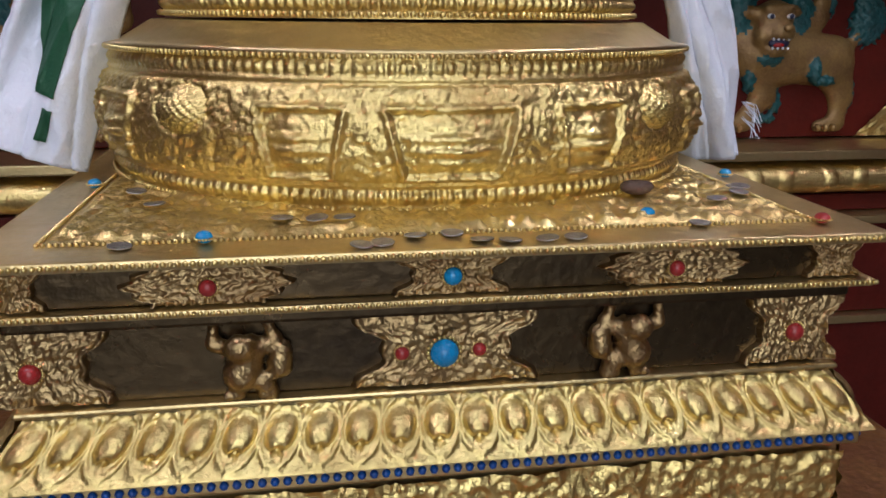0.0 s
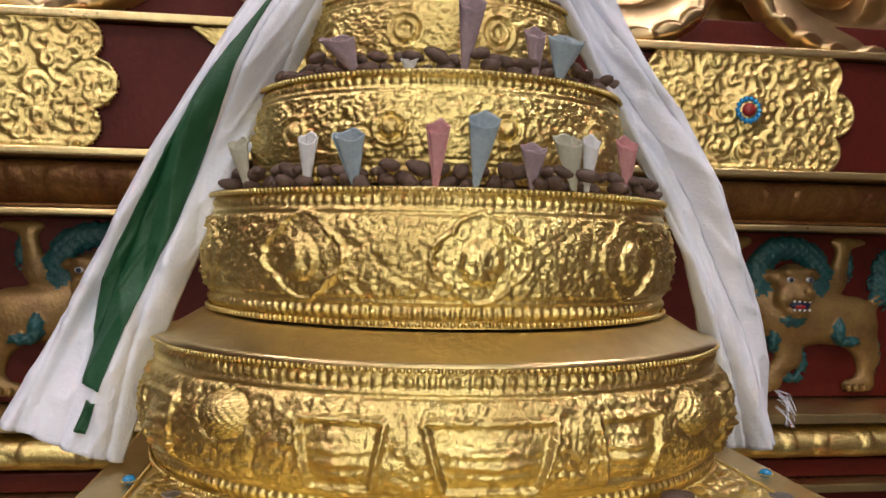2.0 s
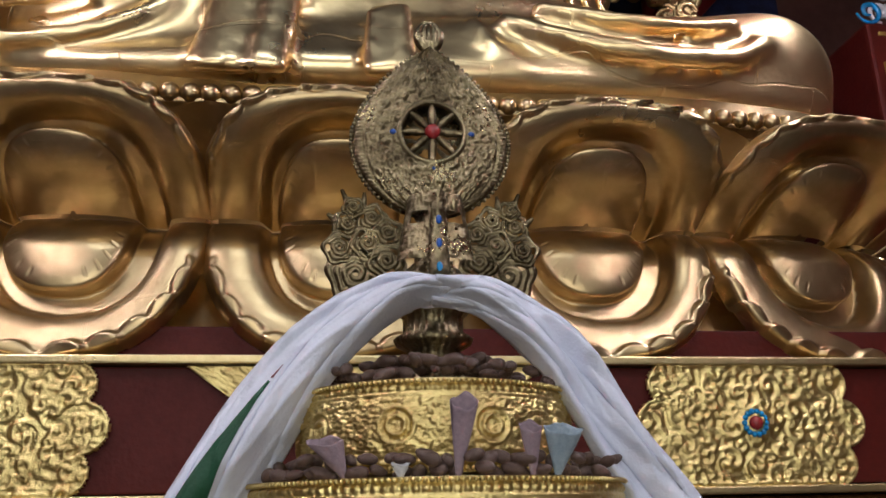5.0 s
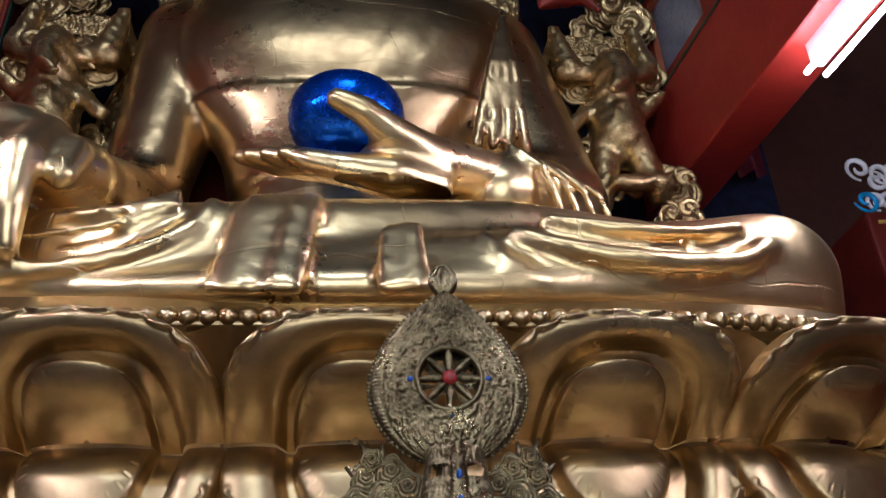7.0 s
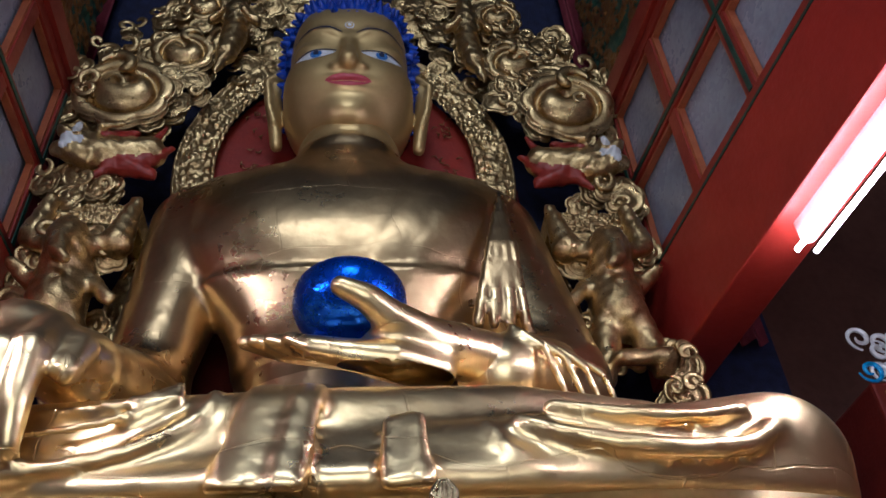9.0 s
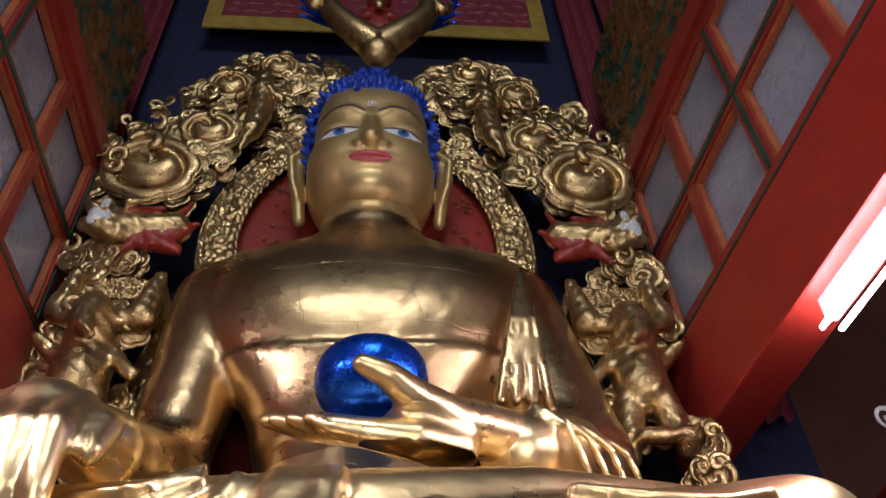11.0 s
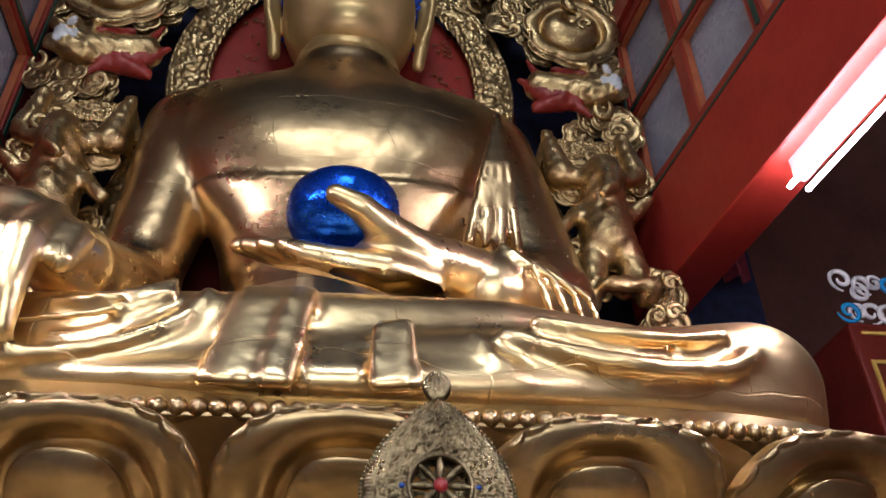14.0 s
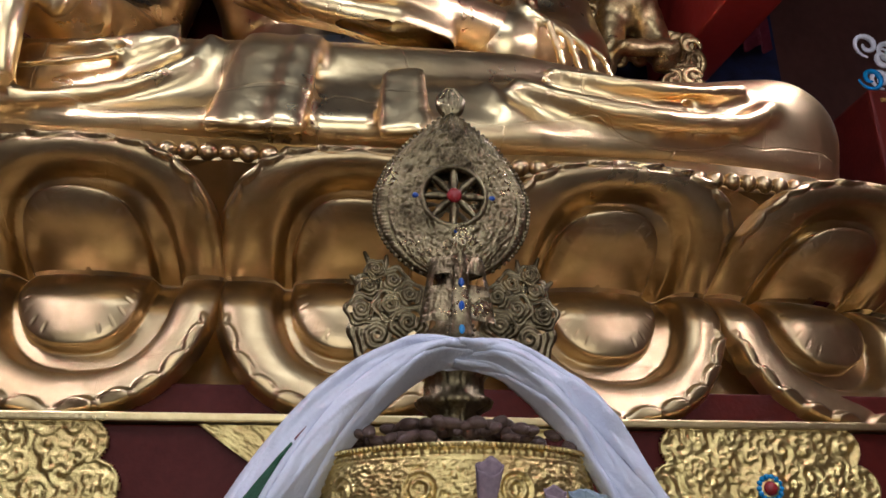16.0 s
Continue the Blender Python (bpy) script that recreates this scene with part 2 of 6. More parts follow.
def curve_pts(ctrl, n=40):
    """Smooth points through control points (Catmull-Rom)."""
    c = np.array(ctrl, float)
    c = np.concatenate([[2 * c[0] - c[1]], c, [2 * c[-1] - c[-2]]])
    out = []
    for t in np.linspace(0, len(c) - 3 - 1e-6, n):
        k = int(t)
        u = t - k
        a, b, d, e = c[k:k + 4]
        out.append(0.5 * (2 * b + (d - a) * u + (2 * a - 5 * b + 4 * d - e) * u * u + (3 * b - a - 3 * d + e) * u ** 3))
    return np.array(out)


# relief fields on a flat strip, in metres
def scroll_relief(U, Vv, size, seed, density=1.0):
    """Beaten scrollwork: curling ridges and bosses packed over the strip."""
    rng = np.random.default_rng(seed)
    u0, u1, v0, v1 = U.min(), U.max(), Vv.min(), Vv.max()
    H = np.zeros(U.shape)
    n = int(density * 2.2 * (u1 - u0) * max(v1 - v0, size) / size ** 2) + 4
    for _ in range(n):
        cu, cv, r = rng.uniform(u0, u1), rng.uniform(v0, v1), size * rng.uniform(0.55, 1.15)
        i0, i1 = np.searchsorted(U[:, 0], [cu - r, cu + r])
        if i1 - i0 < 2:
            continue
        du, dv = U[i0:i1] - cu, Vv[i0:i1] - cv
        d = np.hypot(du, dv) / r
        th = np.arctan2(dv, du) * rng.choice([-1, 1]) + rng.uniform(0, 6.3)
        curl = 0.5 + 0.5 * np.cos(th + 9.0 * d)
        h = np.clip(1 - d, 0, 1) ** 0.5 * (0.25 + 0.75 * curl)
        H[i0:i1] = np.maximum(H[i0:i1], h * rng.uniform(0.7, 1.0) * (d < 1))
    return H


def ridge(d, w):
    """A rounded bead along the zero line of a distance field."""
    return np.sqrt(np.clip(1 - (d / w) ** 2, 0, 1))


def smooth_step(x, a, b):
    t = np.clip((x - a) / (b - a), 0, 1)
    return t * t * (3 - 2 * t)


def bead_row(points, r, n=8, m=6):
    v0, f0 = ball((0, 0, 0), 1.0, n, m)
    return merge(*[(v0 * r + np.array(p), f0) for p in points])


# ---------------------------------------------------------------- modelled bodies (distance fields)
def d_ball(P, c, r):
    q = (P - np.array(c)) / np.array(r)
    k = np.linalg.norm(q, axis=-1)
    return (k - 1) * min(r) if not np.isscalar(r) else (k - 1) * r


def d_limb(P, a, b, ra, rb, squash=(1, 1, 1)):
    s = np.array(squash, float)
    a, b = np.array(a) * s, np.array(b) * s
    ab = b - a
    Q = P * s
    t = np.clip(((Q - a) @ ab) / (ab @ ab), 0, 1)
    return np.linalg.norm(Q - a - t[..., None] * ab, axis=-1) - (ra + (rb - ra) * t)


def d_rope(P, pts, r):
    d = None
    pts = np.array(pts)
    r = np.ones(len(pts)) * r
    for k in range(len(pts) - 1):
        e = d_limb(P, pts[k], pts[k + 1], r[k], r[k + 1])
        d = e if d is None else np.minimum(d, e)
    return d


def blend(a, b, k):
    h = np.clip(0.5 + 0.5 * (b - a) / k, 0, 1)
    return b + (a - b) * h - k * h * (1 - h)


def carve(a, b, k):
    return -blend(-a, b, k)


def skin(field, lo, hi, step):
    """Surface nets: vertices and faces of the zero surface of a distance field."""
    shape = tuple(int(np.ceil((h - l) / step)) + 1 for l, h in zip(lo, hi))
    F = np.empty(shape, np.float32)
    B = 8
    nb = [(n + B - 1) // B for n in shape]
    ctr = np.stack(np.meshgrid(*[lo[k] + (np.arange(nb[k]) * B + B / 2 - 0.5) * step for k in range(3)], indexing="ij"), -1)
    near = np.abs(field(ctr.reshape(-1, 3)).reshape(nb))
    side = field(ctr.reshape(-1, 3)).reshape(nb)
    live = near < B * step * 0.87 * 1.15 + 0.045
    for a, b, c in np.argwhere(~live):
        F[a * B:a * B + B, b * B:b * B + B, c * B:c * B + B] = side[a, b, c]
    todo = np.argwhere(live)
    off = np.stack(np.meshgrid(*[np.arange(B)] * 3, indexing="ij"), -1).reshape(-1, 3)
    for i in range(0, len(todo), 120):
        ijk = (todo[i:i + 120, None] * B + off[None]).reshape(-1, 3)
        ijk = ijk[(ijk < np.array(shape)).all(1)]
        F[tuple(ijk.T)] = field(ijk * step + np.array(lo))
    neg = F < 0
    cs = tuple(n - 1 for n in shape)
    tot, cnt = np.zeros(cs + (3,), np.float32), np.zeros(cs, np.float32)
    corner = lambda A, o: A[o[0]:o[0] + cs[0], o[1]:o[1] + cs[1], o[2]:o[2] + cs[2]]
    for axis in range(3):
        for o1 in (0, 1):
            for o2 in (0, 1):
                o = [0, 0, 0]
                o[(axis + 1) % 3], o[(axis + 2) % 3] = o1, o2
                e = list(o)
                e[axis] = 1
                fa, fb = corner(F, o), corner(F, e)
                hit = corner(neg, o) != corner(neg, e)
                t = np.where(hit, fa / np.where(hit, fa - fb, 1), 0)
                cnt += hit
                for k in range(3):
                    tot[..., k] += np.where(hit, t if k == axis else float(o[k]), 0)
    live = cnt > 0
    ids = np.full(cs, -1, np.int64)
    ids[live] = np.arange(live.sum())
    where = np.argwhere(live)
    V = (where + tot[live] / cnt[live][:, None]) * step + np.array(lo)
    faces = []
    for axis in range(3):
        b, c = (axis + 1) % 3, (axis + 2) % 3
        sl0, sl1 = [slice(None)] * 3, [slice(None)] * 3
        sl0[axis], sl1[axis] = slice(0, -1), slice(1, None)
        a0, a1 = neg[tuple(sl0)], neg[tuple(sl1)]
        E = np.argwhere(a0 != a1)
        E = E[(E[:, b] > 0) & (E[:, c] > 0) & (E[:, b] < shape[b] - 1) & (E[:, c] < shape[c] - 1)]
        inside = a0[tuple(E.T)]
        q = []
        for ob_, oc in ((1, 1), (0, 1), (0, 0), (1, 0)):
            k = E.copy()
            k[:, b] -= ob_
            k[:, c] -= oc
            q.append(ids[tuple(k.T)])
        q = np.stack(q, 1)
        q[~inside] = q[~inside][:, ::-1]
        faces.append(q)
    Q = np.concatenate(faces)
    # relax the net a little, so that the cells leave no steps
    for amount in (0.55, 0.55):
        acc, num = np.zeros_like(V), np.zeros(len(V))
        for k in range(4):
            for m in (1, 3):
                np.add.at(acc, Q[:, k], V[Q[:, (k + m) % 4]])
                np.add.at(num, Q[:, k], 1)
        V = V + amount * (acc / np.maximum(num, 1)[:, None] - V) * (num > 0)[:, None]
    return V, Q

# ---------------------------------------------------------------- the hall
def struct(name, bm, mat, label, cat):
    return tagged(part(name, bm, mat, smooth=False), label, cat, kind="structure")


# assumed shell, mostly out of view: closes off light and gives gold dark reflections
struct("floor", box(-6.3, 6.3, -6.7, 4.3, -0.2, 0.0), FLOORM, "worn grey stone floor of the temple hall", "floor")
struct("wall_north", box(-6.3, 6.3, 4.0, 4.3, 0.004, 12.0), WALL, "dark shaded rear wall of the hall", "wall")
struct("wall_east", box(6.0, 6.3, -6.7, 3.99, 0.004, 12.0), WALL, "dark shaded side wall of the hall", "wall")
struct("wall_west", box(-6.3, -6.0, -6.7, 3.99, 0.004, 12.0), WALL, "dark shaded side wall of the hall", "wall")
struct("ceiling", box(-6.3, 6.3, -6.7, 4.3, 12.004, 12.2), NAVY, "dark painted hall ceiling", "ceiling")
# unseen front wall, added with two openings for the area lamps
for k, (x0, x1, z0, z1) in enumerate(((-5.99, -2.3, 0.004, 11.99), (1.5, 5.99, 0.004, 11.99), (-2.29, 1.49, 4.4, 8.6), (-2.29, 1.49, 10.8, 11.99))):
    struct("wall_south_" + "abcd"[k], box(x0, x1, -6.7, -6.45, z0, z1), WALL, "assumed unseen front wall around the openings of the front lamps", "wall")

# ---------------------------------------------------------------- the throne's tiered base
TX0, TX1 = -2.9, 2.5          # sides of the throne
TC = (TX0 + TX1) / 2


def slab(name, y0, z0, z1, mat, bev=0.006, label="", inset=0.0):
    return part(name, box(TX0 + inset, TX1 - inset, y0, 3.2, z0, z1, bev), mat, throne, label, smooth=False)


throne = thing("throne_base", "tall red and gilt tiered throne base with carved lions", "throne", kind="structure")
slab("plinth", 1.0, 0.004, 0.42, RED_DARK)
slab("gilt_strip", 0.985, 0.424, 0.452, GOLD_PLAIN)
slab("lower_frieze", 1.02, 0.456, 0.766, RED_DARK)
slab("gilt_strip", 0.985, 0.77, 0.797, GOLD_PLAIN)
slab("step", 1.06, 0.80, 0.855, RED_DARK)
slab("roll_core", 1.08, 0.859, 0.975, WOODGILT)
slab("gilt_strip", 1.0, 0.98, 1.012, GOLD_PLAIN)
slab("lion_panel", 1.26, 1.016, 1.574, RED_DARK, inset=0.02)
slab("gilt_strip", 1.06, 1.578, 1.597, GOLD_PLAIN)
slab("cyma_core", 1.14, 1.601, 1.735, WOODGILT)
slab("gilt_strip", 0.985, 1.739, 1.762, GOLD_PLAIN)
slab("upper_frieze", 1.02, 1.766, 2.107, RED_DARK)
slab("gilt_strip", 0.985, 2.111, 2.136, GOLD_PLAIN)
slab("lotus_bed", 1.10, 2.14, 2.24, RED_DARK)

# gilt roll moulding below the lions, with flowing leaf relief, and the painted cyma above them
def roll(name, y, zc, ry, rz, mat, amp, wave, seed, lean=0.0):
    nu, nv = 1100, 30
    x = np.linspace(TX0, TX1, nu)
    a = np.linspace(-1.45, 1.45, nv)
    X, A = np.meshgrid(x, a, indexing="ij")
    ph = X * 2 * np.pi / wave
    leaf = np.abs(np.sin(ph / 2 + 0.9 * np.sin(A * 1.4)))
    curl = ridge((np.mod(X, wave) - wave / 2) ** 2 / wave + (A * rz) ** 2 / wave - wave * 0.10, wave * 0.05)
    H = amp * (0.6 * leaf ** 0.5 + 0.6 * curl)
    P = np.stack([X, y - (ry + H) * np.cos(A) - lean * A, zc + (rz + H * 0.2) * np.sin(A)], -1)
    v, f = grid_mesh(P)
    return mesh_of(name, v, f, mat, throne)


roll("leaf_roll", 1.08, 0.915, 0.07, 0.052, GOLD, 0.012, 0.26, 1)
roll("painted_cyma", 1.14, 1.668, 0.06, 0.064, WOODGILT, 0.007, 0.25, 2, lean=0.03)


def medallion(x, z, w, h, seed, gem):
    """A lobed gilt cartouche of beaten scrollwork, with a jewel set in it."""
    t = thing("frieze_medallion", "lobed embossed gilt medallion" + (" with a turquoise-ringed coral" if gem else ""), "medallion", "medallions on the throne", at=(x, 1.012, z))
    nu, nv = 150, 90
    U, Vv = np.meshgrid(np.linspace(-w / 2 * 1.04, w / 2 * 1.04, nu), np.linspace(-h / 2, h / 2, nv), indexing="ij")
    # lobed outline: a box with three lobes on each short side
    def outline(u, v):
        q = np.abs(u) / (w / 2), np.abs(v) / (h / 2)
        core = np.maximum(q[0] / 0.72, q[1]) - 1
        l1 = np.hypot((q[0] - 0.70) * w / h, q[1] - 0.62) / 0.36 - 1
        l2 = np.hypot((q[0] - 0.80) * w / h, q[1]) / 0.40 - 1
        return np.minimum(np.minimum(core, l1), l2)
    D = outline(U, Vv)
    H = 0.019 * scroll_relief(U, Vv, 0.055, seed) * smooth_step(-D, 0.06, 0.16)
    H += 0.012 * ridge(D + 0.07, 0.06) + 0.02 * np.exp(-((U / 0.05) ** 2 + (Vv / 0.05) ** 2))
    P = np.stack([U, -0.004 - H * smooth_step(-D, 0, 0.05), Vv], -1)
    v, f = grid_mesh(P)
    keep = D.reshape(-1)[f].max(1) < 0.02
    mesh_of("plate", v, f[keep], GOLD, t)
    if gem:
        v, f = ball((0, -0.032, 0), (0.021, 0.016, 0.021))
        mesh_of("coral", v, f, CORAL, t, "domed red coral")
        ring = [(0.034 * math.cos(a), -0.028, 0.034 * math.sin(a)) for a in np.linspace(0, 2 * np.pi, 14, endpoint=False)]
        v, f = bead_row(ring, 0.0088)
        mesh_of("bead_ring", v, f, TURQ, t, "ring of turquoise beads")
    return t


MW, MH = 0.715, 0.376
for k, x in ((1, JX - 2.19), (2, JX)):
    medallion(x, 1.939, MW, MH, 20 + k, True)
    medallion(x, 0.61, MW, 0.30, 40 + k, True)
# broad pointed ornament hanging in the middle of the frieze
U, Vv = np.meshgrid(np.linspace(-0.5, 0.5, 170), np.linspace(0, 1, 60), indexing="ij")
W = (1 - Vv) ** 0.75 + 0.02
H = 0.014 * scroll_relief(U, Vv * 0.30, 0.045, 60)
v, f = grid_mesh(np.stack([U * W, -0.006 - H, -Vv * 0.28], -1))
t = thing("frieze_valance", "triangular embossed gilt ornament under the ledge", "ornament", at=(-0.06, 1.012, 2.106))
mesh_of("plate", v, f, GOLD, t)


def lion(x, z, flip, s):
    """Snow lion carved in relief: gilt body, teal mane, arms raised under the ledge."""
    limbs = [((-0.03, 0, -0.01), (0.24, 0, -0.03), 0.085, 0.088), ((-0.05, 0, 0.02), (0.06, 0, -0.03), 0.075, 0.085),
             ((-0.02, 0, -0.07), (0.01, 0, -0.15), 0.055, 0.042), ((0.01, 0, -0.15), (-0.05, 0, -0.215), 0.042, 0.030), ((-0.05, -0.01, -0.235), (-0.12, -0.01, -0.245), 0.032, 0.022),
             ((0.26, 0, -0.06), (0.30, 0, -0.15), 0.072, 0.045), ((0.30, 0, -0.15), (0.29, 0, -0.225), 0.040, 0.032), ((0.29, -0.01, -0.240), (0.22, -0.01, -0.250), 0.032, 0.022),
             ((-0.06, 0, 0.02), (-0.19, 0, 0.09), 0.050, 0.034), ((-0.19, 0, 0.09), (-0.205, 0, 0.20), 0.034, 0.026), ((-0.205, 0, 0.225), (-0.150, 0, 0.240), 0.030, 0.020), ((-0.205, 0, 0.225), (-0.235, 0, 0.235), 0.026, 0.016),
             ((0.08, 0, 0.05), (0.175, 0, 0.105), 0.046, 0.036), ((0.175, 0, 0.105), (0.20, 0, 0.21), 0.036, 0.026), ((0.20, 0, 0.235), (0.275, 0, 0.243), 0.024, 0.014), ((0.20, 0, 0.23), (0.165, 0, 0.243), 0.024, 0.014),
             ((0.30, 0, 0.0), (0.335, 0, 0.06), 0.022, 0.020), ((0.335, 0, 0.06), (0.345, 0, 0.115), 0.020, 0.018)]
    head = [((0.0, -0.03, 0.10), (0.070, 0.05, 0.068)), ((0.015, -0.070, 0.062), (0.046, 0.032, 0.034)), ((-0.075, -0.03, 0.125), (0.026, 0.022, 0.020)), ((0.072, -0.03, 0.130), (0.024, 0.02, 0.018)), ((-0.045, -0.055, 0.05), (0.028, 0.025, 0.032)), ((0.0, -0.055, 0.008), (0.042, 0.030, 0.024)), ((-0.03, -0.065, 0.140), (0.026, 0.016, 0.012)), ((0.035, -0.065, 0.142), (0.026, 0.016, 0.012))]
    mane = [((0.112 * math.cos(a), 0.0, 0.125 + 0.095 * math.sin(a)), (0.045, 0.032, 0.042)) for a in np.linspace(-0.5, 3.7, 14)]
    mane += [((0.365, 0.0, 0.10), (0.070, 0.026, 0.085)), ((0.36, 0.0, 0.17), (0.045, 0.024, 0.05)), ((-0.005, -0.045, -0.022), (0.045, 0.022, 0.022)), ((0.33, 0, -0.14), (0.016, 0.02, 0.06)), ((0.055, 0, -0.17), (0.024, 0.018, 0.045)), ((0.02, 0.0, -0.225), (0.045, 0.018, 0.016)), ((-0.06, -0.02, -0.09), (0.020, 0.022, 0.045)), ((0.16, -0.05, -0.06), (0.020, 0.022, 0.045)), ((0.20, -0.045, -0.095), (0.040, 0.022, 0.018)), ((0.13, 0.0, 0.075), (0.06, 0.016, 0.020)), ((0.225, 0, 0.16), (0.014, 0.016, 0.05))]

    def gold_d(P):
        d = None
        for a, b, ra, rb in limbs:
            e = d_limb(P, a, b, ra, rb, (1, 1.6, 1))
            d = e if d is None else blend(d, e, 0.02)
        for c, r in head:
            d = blend(d, d_ball(P, c, r), 0.012)
        return carve(d, d_ball(P, (0.005, -0.10, 0.030), (0.036, 0.03, 0.016)), 0.008)

    def teal_d(P):
        d = None
        for c, r in mane:
            e = d_ball(P, c, r)
            d = e if d is None else blend(d, e, 0.01)
        return d + 0.006 * np.sin(P[..., 0] * 190) * np.sin(P[..., 2] * 190)

    v, f = skin(lambda P: np.minimum(gold_d(P), teal_d(P)), (-0.27, -0.14, -0.29), (0.46, 0.04, 0.29), 0.0085)
    v, f = np.array(v), np.array(f)
    c = v[f].mean(1)
    idx = (teal_d(c) < gold_d(c)).astype(int)
    extra = [(*ball((e * 0.034, -0.078, 0.114), (0.014, 0.009, 0.009), 10, 7), 2) for e in (-1, 1)]
    extra += [(*ball((e * 0.034, -0.085, 0.114), (0.008, 0.005, 0.008), 8, 6), 3) for e in (-1, 1)]
    extra += [(*ball((0.005, -0.074, 0.030), (0.038, 0.012, 0.018), 12, 7), 3), (*ball((0.0, -0.084, 0.024), (0.020, 0.008, 0.008), 10, 6), 4), (*ball((0.018, -0.104, 0.078), (0.020, 0.012, 0.013), 10, 6), 0)]
    extra += [(*ball((0.005 + e * 0.018, -0.086, zt), (0.005, 0.004, 0.005), 6, 5), 2) for e in (-1.5, -0.5, 0.5, 1.5) for zt in (0.014, 0.043)]
    extra += [(*ball((px + dx, -0.035, -0.252), (0.010, 0.018, 0.014), 7, 5), 0) for px in (-0.11, 0.235) for dx in (-0.028, 0, 0.028)]
    idx = np.concatenate([idx] + [[m] * len(q) for _, q, m in extra])
    v, f = merge((v, f), *[(p, q) for p, q, _ in extra])
    f = np.array(f)
    v = v * s
    if flip:
        v[:, 0] *= -1
        f = f[:, ::-1]
    ob = mesh_of("lion_relief", v, f, [LION_GOLD, TEAL, EYEWHITE, LINE, CORAL], None, "", idx=idx)
    ob.location = (x, 1.258, z)
    return tagged(ob, "painted snow lion relief with a teal mane", "relief", "lions on the throne")


LION_GOLD = material("lion_ochre_paint", (0.31, 0.195, 0.065), 0.42, 0.4, scale=12, color2=(0.17, 0.09, 0.035), bump=0.2, bscale=90)
lion_a = lion(LX, 1.305, False, 1.0)
for x, flip in ((-0.87, True), (0.25, True)):
    m = pose(x, 1.258, 1.305)
    b = copy_thing(lion_a, m)
    b.scale = (-1 if flip else 1, 1, 1)

# gilt corner mounts at the ends of the lion panels
for x in (1.98, -1.52):
    U, Vv = np.meshgrid(np.linspace(-1, 1, 60), np.linspace(0, 1, 40), indexing="ij")
    W = 0.24 * (1 - Vv) ** 0.8 + 0.004
    H = 0.012 * scroll_relief(U * 0.2, Vv * 0.2, 0.04, 65)
    v, f = grid_mesh(np.stack([U * W, -0.006 - H, Vv * 0.20], -1))
    t = thing("corner_mount", "triangular embossed gilt mount on the red lion panel", "ornament", "panel mounts", at=(x, 1.256, 1.02))
    mesh_of("plate", v, f, GOLD, t)

# ---------------------------------------------------------------- altar table under the offering
altar = thing("altar_table", "carved gilt altar table beneath the mandala offering", "altar")
part("top", box(-0.80, 0.80, -0.80, 0.55, 0.70, 0.745, 0.006), WOODGILT, altar, smooth=False)
part("body", box(-0.74, 0.74, -0.74, 0.50, 0.004, 0.696, 0.006), RED_DARK, altar, smooth=False)

# ---------------------------------------------------------------- the mandala offering
BX, BY, BH = -0.004, -0.108, 0.490     # centre and half width of the square plate
mandala = thing("mandala_offering", "four-tiered embossed gilt mandala offering on a square base", "mandala")


def strip_relief(name, length, height, seed, size, amp, mat, place, lab=""):
    nu, nv = max(24, int(length / 0.004)), max(6, int(height / 0.004))
    U, Vv = np.meshgrid(np.linspace(-length / 2, length / 2, nu), np.linspace(0, height, nv), indexing="ij")
    H = amp * scroll_relief(U, Vv, size, seed)
    P = np.stack([U, -H, Vv], -1)
    v, f = grid_mesh(P)
    return mesh_of(name, np.array([place @ Vector(p) for p in v]), f, mat, mandala, lab)


def side_poses(half, z):
    """Poses of the four sides of the square base, front first."""
    return [Matrix.Translation((BX, BY, z)) @ Matrix.Rotation(a, 4, 'Z') @ Matrix.Translation((0, -half, 0)) for a in (0, math.pi / 2, math.pi, -math.pi / 2)]


def sq(half, z0, z1, bev=0.002):
    return box(BX - half, BX + half, BY - half, BY + half, z0, z1, bev)


# lower drum: scroll-relief skirt with a row of blue beads and a petal moulding over it
part("skirt_core", sq(0.470, 0.749, 0.925), GOLD_PLAIN, mandala, smooth=False)
for k, m in enumerate(side_poses(0.474, 0.752)[:2] + side_poses(0.474, 0.752)[3:]):
    strip_relief("skirt_relief", 0.94, 0.165, 70 + k, 0.030, 0.012, GOLD, m)
part("bead_bed", sq(0.486, 0.927, 0.948), GOLD_PLAIN, mandala, smooth=False)
for k, m in enumerate(side_poses(0.487, 0.937)):
    if k == 2:
        continue
    v, f = bead_row([m @ Vector((x, 0, 0)) for x in np.arange(-0.478, 0.479, 0.0132)], 0.0052, 7, 5)
    tagged(mesh_of("blue_bead", v, f, LAPIS, mandala, "row of small blue stone beads"), kind="stuff")


